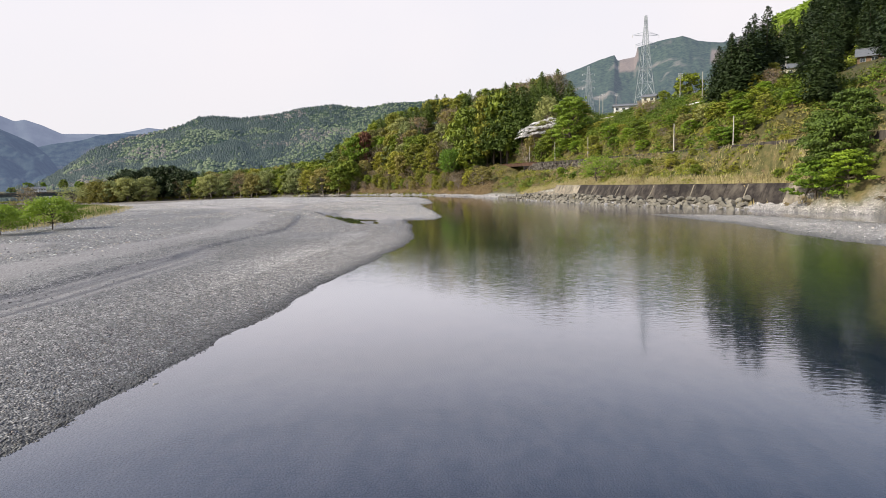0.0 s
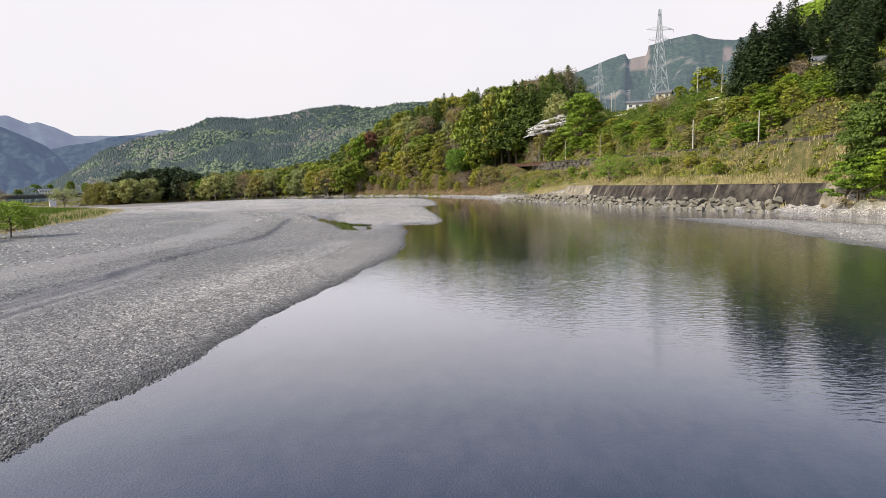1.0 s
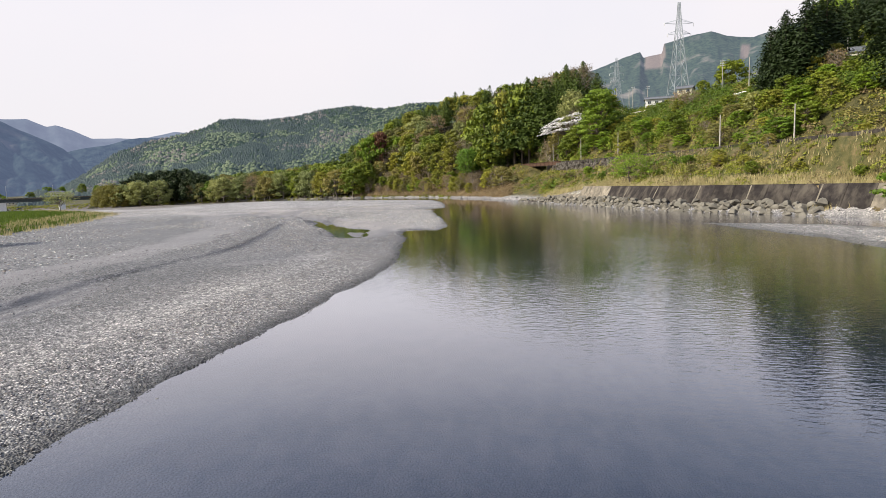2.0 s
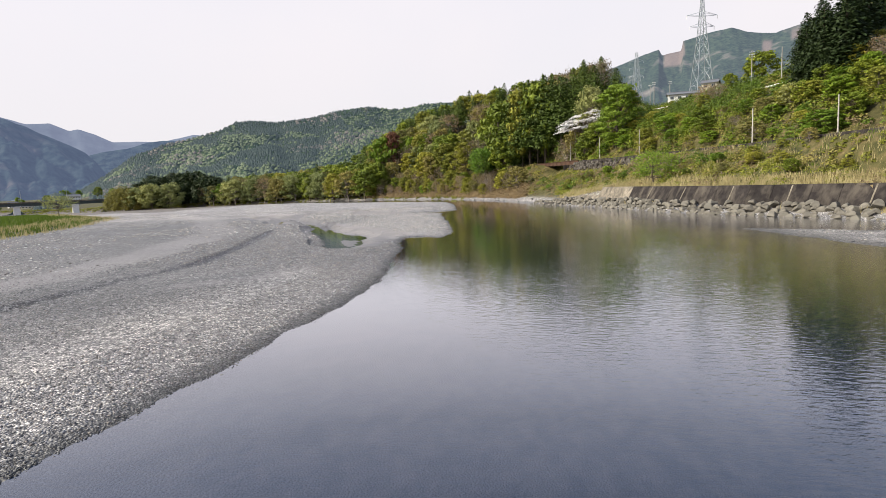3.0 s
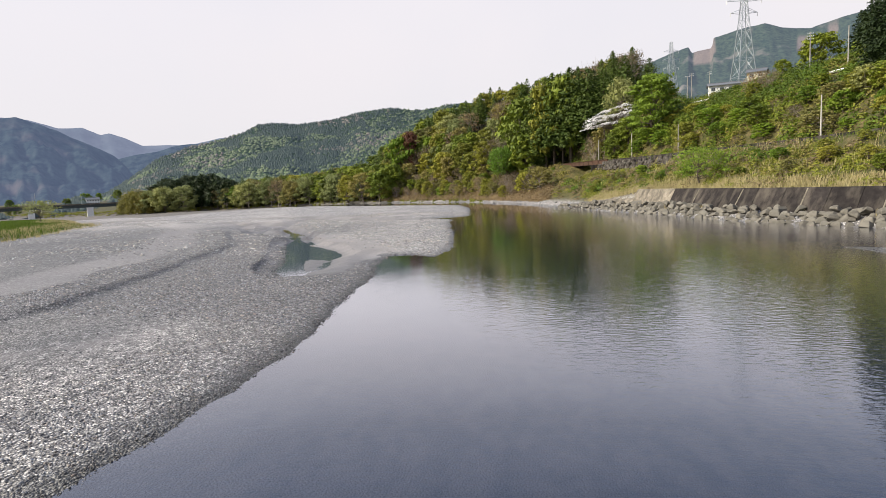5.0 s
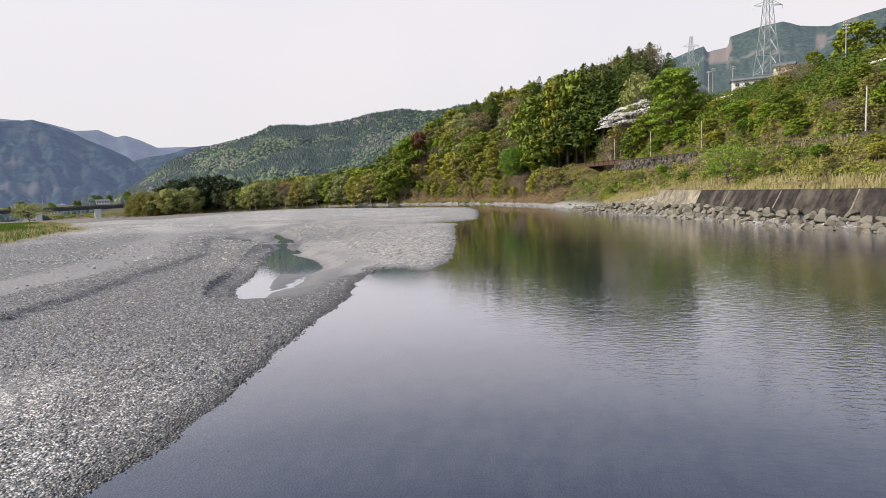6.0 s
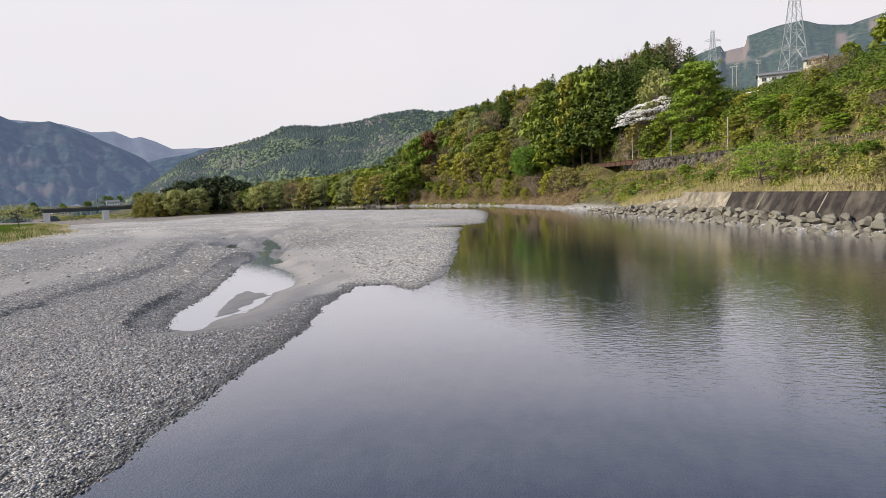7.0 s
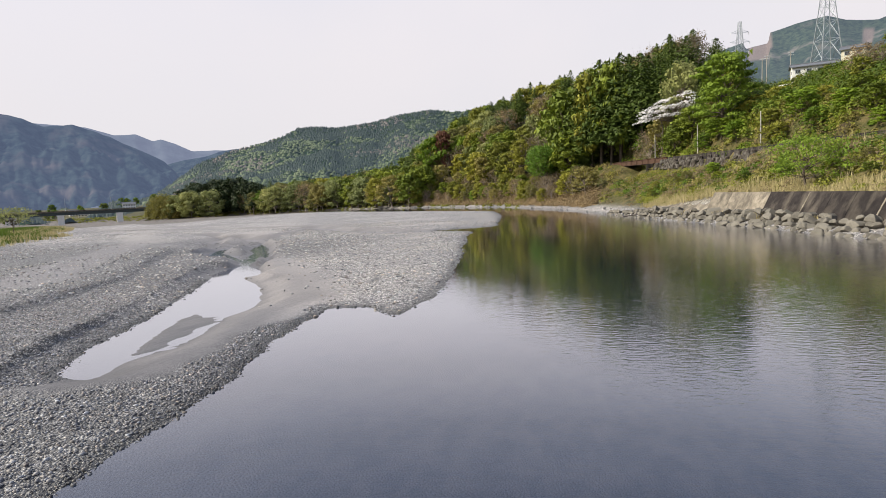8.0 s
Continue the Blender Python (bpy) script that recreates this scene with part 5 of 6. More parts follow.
# ---- river stones ----
def stones(name, seed, n, xr, yr, size, want, label, mat, sink=0.25):
    rng = np.random.default_rng(seed)
    x, y = rng.uniform(*xr, n * 5), rng.uniform(*yr, n * 5)
    z, sandy, grassy, soily, _, bar, s = land(x, y)
    ok = (rng.uniform(size=x.shape) < want(x, y, bar, s, sandy)) & (z > -0.12) & (grassy < 0.3)
    x, y, z = x[ok][:n], y[ok][:n], z[ok][:n]
    k = len(x)
    bm = bmesh.new()
    bmesh.ops.create_icosphere(bm, subdivisions=1, radius=1.0)
    bm.verts.ensure_lookup_table()
    unit = np.array([v.co[:] for v in bm.verts])
    tri = np.array([[v.index for v in f.verts] for f in bm.faces if f.calc_center_median().z > -0.55])
    bm.free()
    r = size[0] * (size[1] / size[0]) ** (rng.uniform(size=k) ** 2.0)
    sc = np.stack([r * rng.uniform(0.9, 1.5, k), r * rng.uniform(0.7, 1.0, k), r * rng.uniform(0.4, 0.75, k)], 1)
    a = rng.uniform(0, 2 * np.pi, k)
    v = unit[None] * sc[:, None] * rng.uniform(0.8, 1.15, (k, len(unit), 1))
    ca, sa = np.cos(a)[:, None], np.sin(a)[:, None]
    v = np.stack([v[..., 0] * ca - v[..., 1] * sa + x[:, None], v[..., 0] * sa + v[..., 1] * ca + y[:, None], v[..., 2] + (z + sc[:, 2] * (1 - 2 * sink) * 0.5)[:, None]], -1)
    f = (tri[None] + (np.arange(k) * len(unit))[:, None, None]).reshape(-1, 3)
    ob = array_mesh(name, v.reshape(-1, 3), f, mat)
    tagged(ob, label, "gravel", kind="stuff")


stones("shore_gravel", 1, 14000, (-28, -13), (48, 84), (0.026, 0.066), lambda x, y, bar, s, q: (bar > -0.6) * (bar < 6.5) * (1 - 0.93 * q), "grey rounded river stones along the water's edge", STONE)
# near shore takes the dimmed stone copy, its shade painted into the colour
stones("near_gravel", 8, 13000, (-28, -13), (14, 48), (0.026, 0.066), lambda x, y, bar, s, q: (bar > -0.6) * (bar < 6.5) * (1 - 0.93 * q), "grey rounded river stones by the still water", STONE_DIMMED)
stones("pond_gravel", 7, 34000, (-50, -16), (84, 134), (0.035, 0.098), lambda x, y, bar, s, q: (bar > -0.5) * (1 - smooth(q, 0.1, 0.45)) * (1 - smooth(x, -42, -38) * smooth(y, 116, 122)) * np.where(bar < 5, 1.0, 0.9), "dark grey stones beside the pond", STONE_DARK)
stones("bar_gravel", 2, 16000, (-46, -20), (18, 84), (0.03, 0.075), lambda x, y, bar, s, q: (bar > 6) * (1 - 0.95 * q) * (0.25 + 0.75 * smooth(wave(x, y, 9, 2), -0.2, 0.4)), "grey stones scattered over the gravel bar", STONE_DIMMED)
stones("spit_gravel", 3, 9500, (-75, -16), (118, 230), (0.07, 0.18), lambda x, y, bar, s, q: (bar > -0.3) * (1 - 0.9 * q), "pale stones over the far gravel spit", STONE_PALE)
stones("far_gravel", 4, 9000, (-170, -46), (45, 230), (0.07, 0.17), lambda x, y, bar, s, q: (bar > 5) * (1 - 0.85 * q) * smooth(wave(x, y, 14, 4), -0.35, 0.3), "larger pale stones on the far gravel", STONE_PALE)
stones("right_gravel", 5, 3000, (24, 70), (55, 128), (0.05, 0.13), lambda x, y, bar, s, q: (poly_sd(x, y, RIGHT_BAR) > -1) * 1.0, "pale stones of the low bar by the wall", STONE_PALE)
stones("bank_rubble", 6, 2600, (-130, 66), (90, 420), (0.15, 0.55), lambda x, y, bar, s, q: (s > -0.8) * (s < 4.5) * np.where(y > 232, 1.0, np.where(y < 128, 0.05, 0.15)), "broken rock along the foot of the bank", STONE)


# ---- revetment ----
def bank_point(u, s):
    """A place u metres along the bank from the wall's south end, s metres inland."""
    pts = [(55.5, 116.5), (51, 124), (43, 137), (33, 151), (23.5, 168), (16.5, 189), (10, 203), (1.5, 220), (-6, 243), (-15, 268), (-27, 296)]
    run = 0.0
    for (ax, ay), (bx, by) in zip(pts[:-1], pts[1:]):
        ln = math.hypot(bx - ax, by - ay)
        if u <= run + ln or (bx, by) == pts[-1]:
            k = (u - run) / ln
            dx, dy = (bx - ax) / ln, (by - ay) / ln
            return ax + (bx - ax) * k + dy * s, ay + (by - ay) * k - dx * s, math.atan2(dy, dx)
        run += ln


rev = thing("concrete_wall", Matrix(), "stained sloping concrete river wall of separate panels", "wall", kind="structure")
wall_rng = random.Random(3)
u, count = 6.0, 0
WALL_END, APRON_END = 98.0, 142.0
while u < APRON_END:
    wide = wall_rng.uniform(3.6, 6.0)
    if u < WALL_END:
        lo, hi = (3.4, 0.7), (6.0, 5.5)
    else:
        k = (u - WALL_END) / (APRON_END - WALL_END)
        lo, hi = (2.6, 0.8), (7.5 + 1.5 * k, 5.4 - 3.6 * k)
    verts = []
    for uu in (u, u + wide - 0.07):
        k2 = max(0.0, min(1.0, (uu - WALL_END) / (APRON_END - WALL_END)))
        top = (hi[0], 5.5 if u < WALL_END else 5.4 - 3.6 * k2)
        for s, z in (lo, top, (top[0] + 0.45, top[1]), (top[0] + 0.45, top[1] - 1.2), (lo[0] + 0.45, lo[1] - 0.8), (lo[0], lo[1] - 0.8)):
            x, y, _ = bank_point(uu, s)
            verts.append((x, y, z))
    faces = [(i, (i + 1) % 6, 6 + (i + 1) % 6, 6 + i) for i in range(6)] + [(5, 4, 3, 2, 1, 0), (6, 7, 8, 9, 10, 11)]
    dark = 7 < u < 83
    mesh_object("panel", verts, faces, CONCRETE_DARK if dark else CONCRETE, rev, "blackened concrete panel" if dark else "pale concrete panel")
    if dark and count % 3 == 0:                # paler cast rib over some joints
        rib = []
        for uu in (u - 0.16, u + 0.10):
            for s, z in ((lo[0] - 0.10, lo[1]), (top[0] - 0.10, top[1] - 0.1), (top[0] + 0.2, top[1] - 0.1), (lo[0] + 0.2, lo[1] - 0.3)):
                x, y, _ = bank_point(uu, s)
                rib.append((x, y, z))
        mesh_object("rib", rib, [(0, 1, 5, 4), (1, 2, 6, 5), (2, 3, 7, 6), (3, 0, 4, 7), (3, 2, 1, 0), (4, 5, 6, 7)], CONCRETE, rev, "pale concrete rib")
    u += wide
    count += 1


def armour(seed):
    """A cast concrete block: a long blunt wedge with chamfered edges, its ridge along the length."""
    rnd = random.Random(seed)
    bm = bmesh.new()
    for sy in (-1, 1):
        for x, z in ((-0.95, -0.6), (0.95, -0.6), (-0.85, 0.05), (0.85, 0.05), (-0.32, 0.62), (0.32, 0.62)):
            taper = 0.86 if z > 0.3 else 1.0
            bm.verts.new((x + rnd.uniform(-0.09, 0.09), sy * (1.35 * taper) + rnd.uniform(-0.1, 0.1), z + rnd.uniform(-0.07, 0.07)))
            if z < 0.3:
                bm.verts.new((x * 0.8, sy * 1.5, z * 0.8))
    bmesh.ops.convex_hull(bm, input=bm.verts[:])
    bmesh.ops.delete(bm, geom=[v for v in bm.verts if not v.link_faces], context="VERTS")
    return bm


block_meshes = []
for seed in range(6):
    me = bpy.data.meshes.new("armour_block")
    bm = armour(seed)
    bm.to_mesh(me)
    bm.free()
    me.materials.append(BLOCK)
    block_meshes.append(me)
blk = random.Random(9)
u = 16.0
while u < 150:
    for row, (s, z) in enumerate(((0.9, -0.05), (2.0, 0.6), (3.0, 1.25), (3.6, 2.0))):
        if row == 3 and (blk.random() < 0.35 or u > 120):
            continue
        if blk.random() < 0.05 or (u > 130 and row > 1):
            continue
        x, y, a = bank_point(u + row * 0.8 + blk.uniform(-0.4, 0.4), s + blk.uniform(-0.4, 0.4))
        ob = new("armour_block", block_meshes[blk.randrange(6)])
        k = blk.uniform(0.5, 0.92) * (1.0 if u < 110 else 0.8)
        ob.matrix_basis = Matrix.Translation((x, y, z)) @ Euler((0.25 + blk.uniform(-0.35, 0.35), blk.uniform(-0.5, 0.5), a + blk.gauss(0.45, 0.5))).to_matrix().to_4x4() @ Matrix.Diagonal((k, k, k * blk.uniform(0.8, 1.2), 1))
        tagged(ob, "weathered grey concrete block at the foot of the wall", "concrete block", "armour blocks along the river wall")
    u += blk.uniform(1.15, 1.7)


# ---- railway ----
def along(pts, step):
    out, run = [], 0.0
    for (ax, ay), (bx, by) in zip(pts[:-1], pts[1:]):
        ln = math.hypot(bx - ax, by - ay)
        n = max(1, int(ln / step))
        out += [(ax + (bx - ax) * i / n, ay + (by - ay) * i / n) for i in range(n)]
    return out + [pts[-1]]


def ribbon(name, pts, offs, mat, parent, label=""):
    """A strip of the section offs = ((side, rise), ...) drawn along the railway line."""
    vs, fs, k = [], [], len(offs)
    for i, (x, y) in enumerate(pts):
        x0, y0 = pts[max(0, i - 1)]
        x1, y1 = pts[min(len(pts) - 1, i + 1)]
        ln = math.hypot(x1 - x0, y1 - y0)
        nx_, ny_ = (y1 - y0) / ln, -(x1 - x0) / ln
        vs += [(x + nx_ * a, y + ny_ * a, float(rail_z(y)) + b) for a, b in offs]
    for i in range(len(pts) - 1):
        fs += [(i * k + j, i * k + (j + 1) % k, (i + 1) * k + (j + 1) % k, (i + 1) * k + j) for j in range(k)]
    fs += [tuple(range(k - 1, -1, -1)), tuple((len(pts) - 1) * k + j for j in range(k))]
    return mesh_object(name, vs, fs, mat, parent, label)


rail_pts = along(RAIL[1:-1], 5.0)
railway = thing("railway_track", Matrix(), "single railway track on a ballast bench cut into the slope", "railway", kind="structure")
ribbon("ballast_bed", rail_pts, ((-2.0, -0.35), (-1.5, 0.3), (1.5, 0.3), (2.0, -0.35)), BALLAST, railway)
ribbon("rail", rail_pts, ((-0.58, 0.31), (-0.58, 0.52), (-0.5, 0.52), (-0.5, 0.31)), RUST, railway, "rusty steel rail")
ribbon("rail", rail_pts, ((0.5, 0.31), (0.5, 0.52), (0.58, 0.52), (0.58, 0.31)), RUST, railway, "rusty steel rail")
ribbon("kerb", rail_pts, ((-2.6, -1.2), (-2.5, 0.55), (-2.2, 0.55), (-2.2, -1.2)), CONCRETE_DARK, railway, "dark edge of the railway bench")

girder = thing("railway_bridge", Matrix(), "rust brown steel girder bridge over a gully", "bridge")
gpts = along([(12, 284.5), (7, 298), (-5.5, 332)], 2.5)
ribbon("girder", gpts, ((-2.9, -1.0), (-2.9, 0.55), (-2.6, 0.55), (-2.6, -1.0)), RUST, girder)
ribbon("flange", gpts, ((-3.1, 0.556), (-3.1, 0.70), (-2.4, 0.70), (-2.4, 0.556)), RUST, girder)
for i in range(1, len(gpts) - 1, 2):
    x, y = gpts[i]
    part("stiffener", box_bm([(x - 2.85 - 0.12, y - 1.05, float(rail_z(y)) - 0.2, 0.12, 0.3, 1.4)]), RUST, girder)
for x, y, h in ((-7.5, 329, 6.0), (4.5, 294, 5.0)):
    part("pier", box_bm([(x, y, float(rail_z(y)) - 1.05 - h / 2, 2.2, 2.6, h)], 0.1), CONCRETE_DARK, girder, "dark stained pier")


masonry = thing("retaining_wall", Matrix(), "dark rough stone retaining wall broken under the railway", "retaining wall")
wall_line = along([(9.5, 290), (14.5, 276), (21, 260), (30, 237)], 1.15)
stone_meshes = []
for seed in range(4):
    me = bpy.data.meshes.new("stone")
    bm = armour(20 + seed)
    bm.to_mesh(me)
    bm.free()
    me.materials.append(MASONRY)
    stone_meshes.append(me)
mas = random.Random(21)
for i, (x, y) in enumerate(wall_line):
    for row in range(3):
        if mas.random() < 0.1 + 0.14 * row + 0.25 * (math.sin(i * 0.55) > 0.5):
            continue
        ob = new("stone", stone_meshes[mas.randrange(4)])
        ob.parent = masonry
        ob.matrix_basis = Matrix.Translation((x - 3.0 - 0.3 * (2 - row), y - 1.2, float(rail_z(y)) - 0.75 - 0.95 * (2 - row))) @ Euler((mas.uniform(1.1, 1.5), mas.uniform(-0.3, 0.3), -1.2 + mas.uniform(-0.3, 0.3))).to_matrix().to_4x4() @ Matrix.Diagonal((0.62, 0.5, 0.6, 1))


def utility_pole(x, y, top, label, arms=1, z0=None):
    z = z_at(x, y) - 0.4 if z0 is None else z0
    ob = thing("utility_pole", pose(x, y, z), label, "utility pole", "utility poles on the slope")
    h = top - z
    bm = bmesh.new()
    strut_bm(bm, (0, 0, 0), (0, 0, h), 0.19, 8, 0.12)
    part("pole", bm, POLE, ob)
    for i in range(arms):
        part("crossarm", box_bm([(0, -0.16, h - 0.5 - 0.8 * i, 1.8, 0.1, 0.12)], 0.01), STEEL, ob, "grey steel crossarm")
        for dx in (-0.75, -0.3, 0.3, 0.75):
            bm = bmesh.new()
            strut_bm(bm, (dx, -0.16, h - 0.44 - 0.8 * i), (dx, -0.16, h - 0.2 - 0.8 * i), 0.06, 6, 0.04)
            part("insulator", bm, WHITE, ob, "white insulator")
    return ob


for x, y, hgt, arms in ((48.6, 191.5, 9.2, 0), (58.5, 169.5, 9.0, 0), (29.0, 247, 9.6, 0), (6.6, 300, 10.5, 0), (17.5, 275, 9.5, 0), (65, 247, 12, 3), (69, 232, 10, 0), (78, 236, 11, 3), (47, 330, 13, 2),
                        (41, 345, 14, 2), (52, 318, 12, 2), (44, 322, 12, 1), (95, 225, 8, 1), (-32, 366, 8, 0), (-60, 395, 8, 0)):
    utility_pole(x, y, z_at(x, y) + hgt, "weathered concrete utility pole" + (" with crossarms and insulators" if arms else " beside the railway"), arms)


# ---- pylons ----
def pylon(x, y, z, h, base, arms):
    ob = thing("pylon", pose(x, y, z, 0, 0, 14), "grey steel lattice pylon for power lines on the ridge", "pylon", "pylons")
    prof = lambda k: (base / 2 - 0.5) * (1 - k) ** 1.3 + 0.5
    r = h * 0.0026
    levels = [0, 0.17, 0.32, 0.45, 0.56, 0.65, 0.73, 0.80, 0.86, 0.92, 1.0]
    cor = [(-1, -1), (1, -1), (1, 1), (-1, 1)]
    for cx, cy in cor:
        bm = bmesh.new()
        for a, b in zip(levels[:-1], levels[1:]):
            strut_bm(bm, (cx * prof(a), cy * prof(a), a * h), (cx * prof(b), cy * prof(b), b * h), r * 1.25)
        part("leg", bm, STEEL, ob)
    for side in range(4):
        (ax, ay), (bx, by) = cor[side], cor[(side + 1) % 4]
        bm = bmesh.new()
        for a, b in zip(levels[:-1], levels[1:]):
            p, q = prof(a), prof(b)
            strut_bm(bm, (ax * p, ay * p, a * h), (bx * q, by * q, b * h), r * 0.6, 3)
            strut_bm(bm, (bx * p, by * p, a * h), (ax * q, ay * q, b * h), r * 0.6, 3)
            strut_bm(bm, (ax * q, ay * q, b * h), (bx * q, by * q, b * h), r * 0.6, 3)
        part("bracing", bm, STEEL, ob)
    for k, half in arms:
        p = prof(k)
        for sx in (-1, 1):
            bm = bmesh.new()
            for sy in (-1, 1):
                strut_bm(bm, (sx * p, sy * p, k * h), (sx * half, 0, k * h + 0.3), r * 0.7, 3)
                strut_bm(bm, (sx * p, sy * p, k * h + h * 0.035), (sx * half, 0, k * h + 0.3), r * 0.6, 3)
            part("crossarm", bm, STEEL, ob)
        for sx in (-1, 1):
            bm = bmesh.new()
            strut_bm(bm, (sx * half, 0, k * h + 0.3), (sx * half, 0, k * h - h * 0.025), r * 0.9, 5)
            part("insulator", bm, WHITE, ob, "hanging insulator string")
    return ob


pylon(78, 372, z_at(78, 372) - 0.5, 103.5 - z_at(78, 372), 10.5, ((0.70, 6.6), (0.80, 8.4)))
pylon(43, 360, z_at(43, 360) - 0.5, 73.5 - z_at(43, 360), 7.0, ((0.62, 3.6), (0.74, 4.0), (0.86, 3.6)))
pylon(24, 420, z_at(24, 420) - 0.5, 24, 5.5, ((0.7, 3.0), (0.85, 3.0)))


# ---- houses ----
def house(x, y, turn, w, d, h, roof_h, wall_mat, label, z=None, group="houses above the river", floors=1, over=0.6):
    """A gabled house: walls, eaves, tiled roof slopes, windows with frames and a door; its front faces -y before the turn."""
    z = z_at(x, y) - 0.3 if z is None else z
    ob = thing("house", pose(x, y, z, 0, 0, turn), label, "house", group)
    bm = box_bm([(0, 0, h / 2, w, d, h)])
    for sx in (-1, 1):
        vs = [bm.verts.new((sx * w / 2, sy * d / 2, h)) for sy in (-1, 1)] + [bm.verts.new((sx * w / 2, 0, h + roof_h))]
        bm.faces.new(vs)
    part("wall", bm, wall_mat, ob)
    for sy in (-1, 1):
        t = 0.22
        y1, z1 = sy * (d / 2 + over), h - over * roof_h / (d / 2)
        vs = [(sx * (w / 2 + over), yy, zz + dz) for sx in (-1, 1) for yy, zz in ((0, h + roof_h), (y1, z1)) for dz in (0.03, t)]
        mesh_object("roof", vs, [(0, 1, 3, 2), (4, 6, 7, 5), (0, 4, 5, 1), (2, 3, 7, 6), (1, 5, 7, 3), (0, 2, 6, 4)], ROOF, ob, "grey tiled roof slope")
    part("ridge_cap", box_bm([(0, 0, h + roof_h + 0.25, w + 2 * over, 0.4, 0.25)], 0.05), ROOF, ob)
    n = max(2, int(w / 2.6))
    for fl in range(floors):
        zc = h / floors * (fl + 0.55)
        for i in range(n):
            xc = (i - (n - 1) / 2) * w / n
            win = part("window", box_bm([(xc, -d / 2 - 0.02, zc, 1.25, 0.05, 1.05)]), GLASSY, ob, "dark window")
            part("frame", box_bm([(xc, -d / 2 - 0.05, zc + 0.56, 1.4, 0.08, 0.08), (xc, -d / 2 - 0.05, zc - 0.56, 1.4, 0.08, 0.08), (xc - 0.66, -d / 2 - 0.05, zc, 0.08, 0.08, 1.04),
                                  (xc + 0.66, -d / 2 - 0.05, zc, 0.08, 0.08, 1.04), (xc, -d / 2 - 0.05, zc, 0.06, 0.08, 1.04)]), STEEL, win)
        win = part("window", box_bm([(-w / 2 - 0.02, 0, zc, 0.05, 1.3, 1.0)]), GLASSY, ob, "dark window")
    return ob


house(53.5, 297, -8, 12, 5, 3.2, 0.9, WHITE, "long low white building with a grey roof on the ridge", z=z_at(53.5, 294.5) + 0.7)
house(64, 296, -22, 6, 6, 5.4, 1.2, CREAM, "two-storey cream house with a tiled roof", z=z_at(64, 293) + 0.9, floors=2)
house(60, 301, -10, 5, 5, 2.6, 1.0, WOODWALL, "small brown wooden house beside the pylon")
house(110, 260, -20, 12, 8, 3.6, 2.0, CREAM, "house with a silver-grey tiled roof under the cedars", z=z_at(110, 256) - 0.5)
house(99, 240, -24, 9, 5, 2.4, 0.9, WHITE, "low outbuilding with a pale roof")
house(106, 190, -28, 11, 8, 2.6, 2.4, WOODWALL, "brown-walled house with a dark tiled roof on a terrace", z=z_at(103, 186) - 1.0)
house(76, 262, -15, 6, 5, 2.6, 1.2, WHITE, "small white house behind the dark tree")
house(86, 228, -25, 6, 4, 2.6, 0.8, WHITE, "small white shed among the bushes")
terrace = thing("terrace_wall", pose(101, 185.5, 30.8, 0, 0, -28), "pale concrete retaining wall below the house", "retaining wall")
part("wall", box_bm([(0, 0, 2.6, 16, 0.5, 5.4)], 0.05), CONCRETE, terrace)
part("coping", box_bm([(0, 0, 5.4, 16.2, 0.7, 0.2)], 0.03), CONCRETE, terrace)


def guard_rail(pts, label):
    """Roadside guard rail: posts and a long pale beam."""
    ob = thing("guard_rail", Matrix(), label, "guard rail", "guard rails on the road")
    for (ax, ay), (bx, by) in zip(pts[:-1], pts[1:]):
        za, zb = z_at(ax, ay), z_at(bx, by)
        bm = bmesh.new()
        strut_bm(bm, (ax, ay, za + 0.7), (bx, by, zb + 0.7), 0.28, 4)
        part("beam", bm, WHITE, ob, "white beam")
        bm = bmesh.new()
        strut_bm(bm, (ax, ay, za - 0.4), (ax, ay, za + 0.9), 0.08, 6)
        part("post", bm, STEEL, ob)


guard_rail([(28, 318), (34, 310), (41, 302), (47, 294)], "white guard rail along the ridge road")
guard_rail([(62, 236), (66, 229), (70, 222), (75, 214)], "white guard rail along the road on the slope")
guard_rail([(70, 252), (76, 247), (82, 240)], "white guard rail above the slope")


# ---- road bridge and valley houses ----
A, B = Vector((-560, 287, 0)), Vector((-392, 489, 0))
span = (B - A).length
ang = math.degrees(math.atan2(B.y - A.y, B.x - A.x))
bridge = thing("road_bridge", pose(A.x, A.y, 0, 0, 0, ang), "low road bridge with a dark green girder on concrete piers", "bridge")
part("deck", box_bm([(span / 2, 0, 7.6, span, 7, 0.5)], 0.05), CONCRETE, bridge)
for dy in (-3.0, 3.0):
    part("girder", box_bm([(span / 2, dy, 6.1, span, 0.5, 2.45)], 0.04), BRIDGE, bridge, "dark green steel girder")
    part("parapet", box_bm([(span / 2, dy * 1.12, 8.1, span, 0.15, 0.5)], 0.02), CONCRETE, bridge, "grey railing")
for k in (0.28, 0.52, 0.728, 0.886):
    part("pier", box_bm([(span * k, 0, 0.2, 4.6, 5.5, 9.4), (span * k, 0, 4.75, 5.6, 6.6, 0.5)], 0.08), WHITE, bridge, "pale concrete pier")
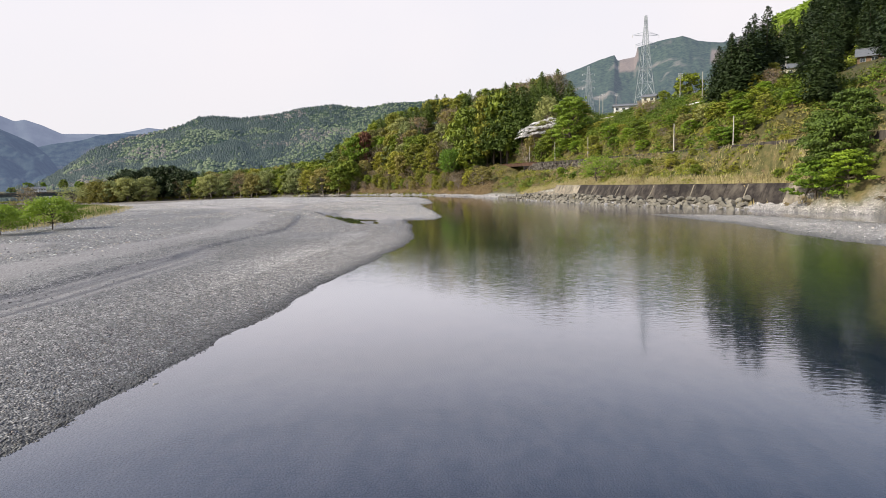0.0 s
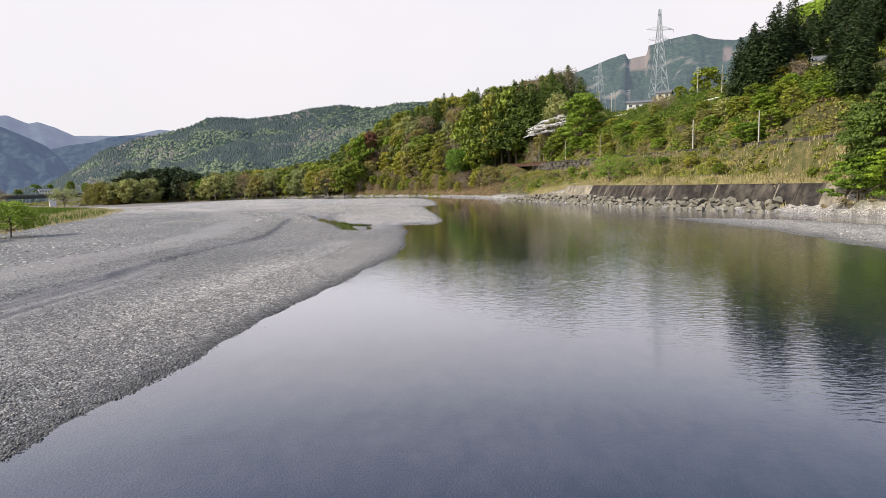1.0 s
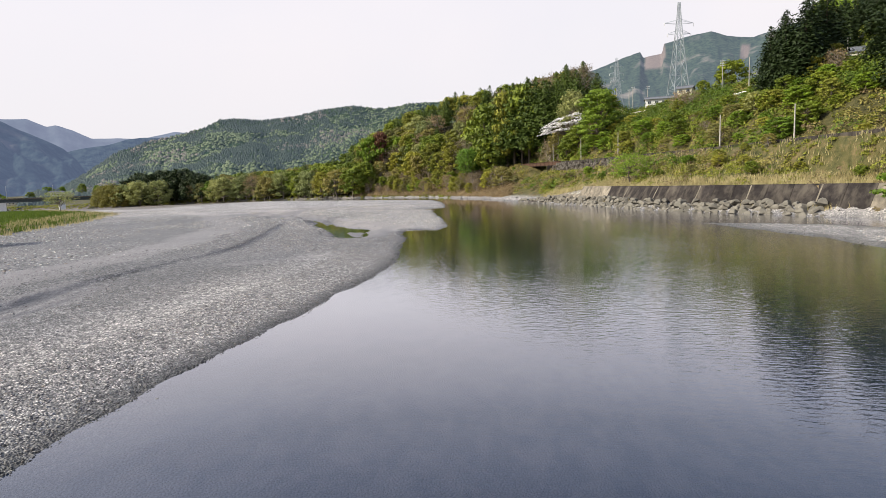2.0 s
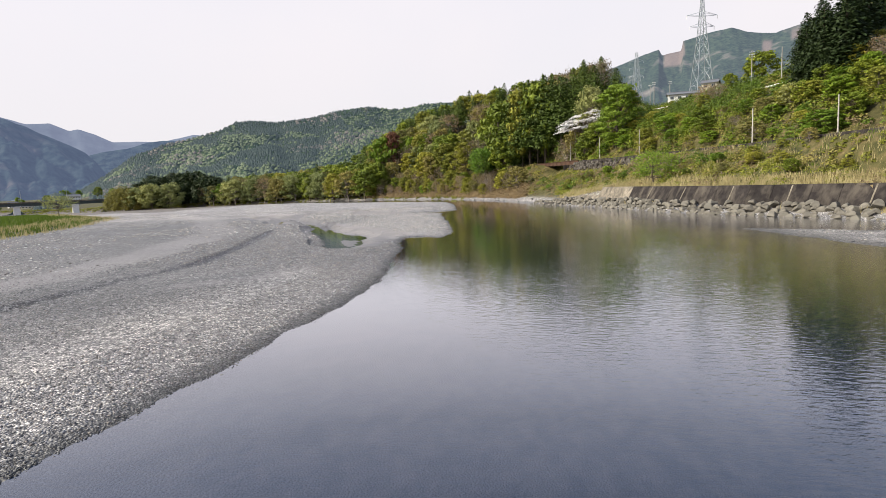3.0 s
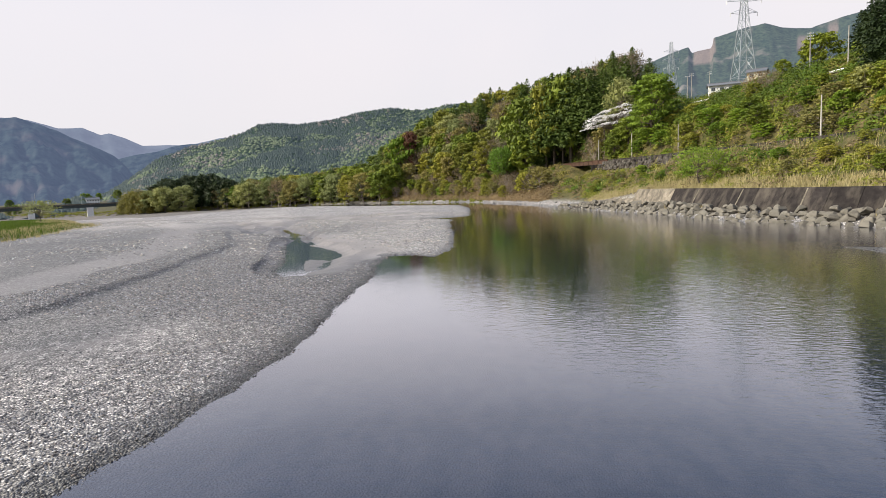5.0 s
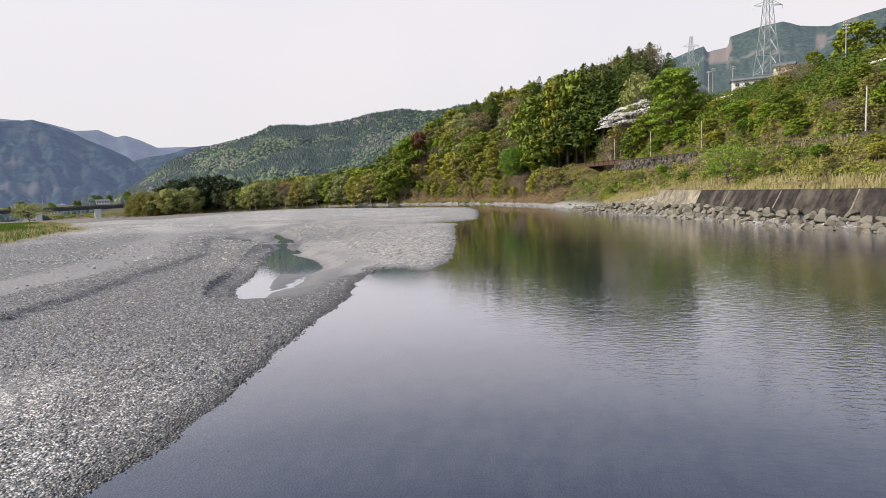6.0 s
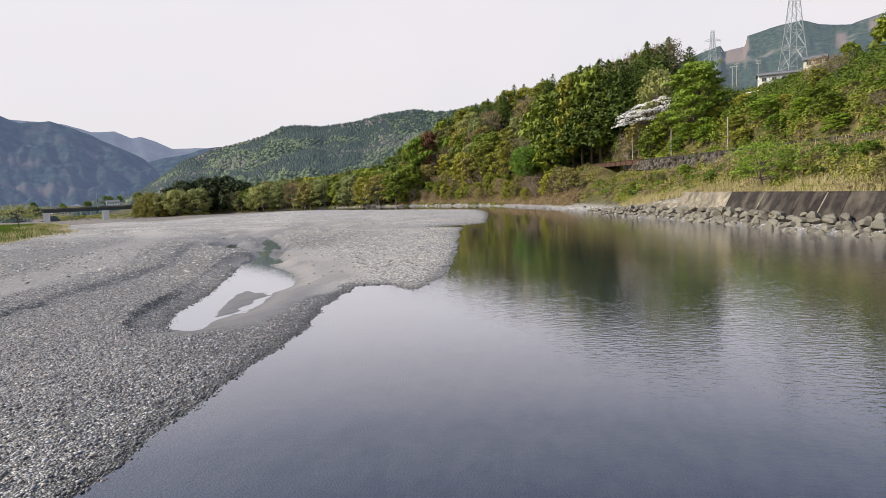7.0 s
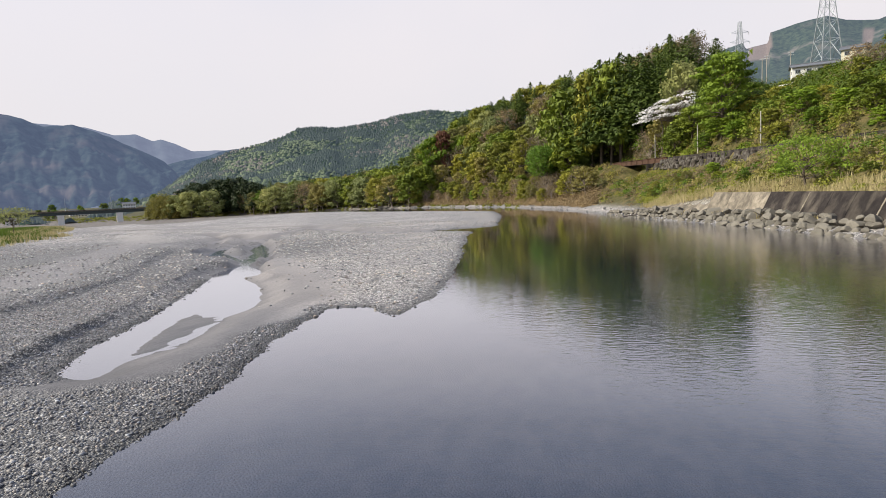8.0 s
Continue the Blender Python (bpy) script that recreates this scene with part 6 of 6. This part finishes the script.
for k in (0.742, 0.866):
    p = A.lerp(B, k)
    lamp = thing("street_lamp", pose(p.x, p.y, 7.8, 0, 0, ang), "tall grey street lamp standing on the bridge", "street lamp", "lamps on the bridge")
    lamp_bm = bmesh.new()
    strut_bm(lamp_bm, (0, 3.2, 0), (0, 3.2, 10), 0.22, 6, 0.12)
    strut_bm(lamp_bm, (0, 3.2, 10), (0, 1.4, 10.4), 0.10, 6)
    part("pole", lamp_bm, STEEL, lamp)
    part("head", box_bm([(0, 1.2, 10.4, 0.35, 0.9, 0.18)], 0.03), WHITE, lamp, "white lamp head")
house_rng = random.Random(4)
for x, y in ((-640, 470), (-610, 520), (-585, 500), (-560, 560), (-540, 600), (-700, 520), (-660, 580), (-520, 560), (-620, 600)):
    house(x, y, house_rng.uniform(20, 60), house_rng.uniform(9, 14), 8, house_rng.uniform(3.5, 6.5), 2, WHITE if house_rng.random() < 0.6 else CREAM, "small house in the valley beyond the bridge", group="valley houses", floors=2)
for i in range(26):
    a = house_rng.uniform(0, 1)
    tree("fresh" if i % 3 else "evergreen", -690 + 330 * a + house_rng.uniform(-20, 20), 540 + 130 * a + house_rng.uniform(-40, 90), house_rng.uniform(8, 15), "valley trees")


# ---- driftwood and stones in the shallows ----
log = thing("driftwood", pose(-4, 224, 0.5, 0, 12, 40), "bleached driftwood log lying on the rubble", "driftwood")
log_bm = bmesh.new()
strut_bm(log_bm, (0, 0, 0), (4.2, 0, 1.2), 0.16, 7, 0.09)
part("stem", log_bm, BARK_PALE, log)
log_bm = bmesh.new()
strut_bm(log_bm, (2.4, 0, 0.7), (3.4, 0.9, 1.3), 0.07, 5, 0.03)
part("branch", log_bm, BARK_PALE, log)
shoal = random.Random(12)
shoal_meshes = []
for seed in range(4):
    bm = bmesh.new()
    bmesh.ops.create_icosphere(bm, subdivisions=2, radius=1.0)
    for v in bm.verts:
        v.co *= 0.8 + 0.4 * noise.noise(v.co * 1.3 + Vector((seed * 7, 0, 0)))
        v.co.z *= 0.55
    me = bpy.data.meshes.new("shallow_stone")
    bm.to_mesh(me)
    bm.free()
    me.materials.append(STONE_DARK)
    me.shade_smooth()
    shoal_meshes.append(me)
for i in range(14):
    y = shoal.uniform(18, 116)
    x = float(np.interp(y, [15, 70, 93, 105, 121], [-16.0, -14.8, -17.9, -20, -23.8])) + shoal.uniform(0.1, 0.7)
    ob = new("shallow_stone", shoal_meshes[i % 4])
    r = shoal.uniform(0.07, 0.13)
    ob.matrix_basis = Matrix.Translation((x, y, shoal.uniform(-0.05, -0.02))) @ Matrix.Rotation(shoal.uniform(0, 6), 4, "Z") @ Matrix.Diagonal((r * 1.3, r, r, 1))
    tagged(ob, "dark wet stone lying in the shallow water", "stone", "stones in the shallows")
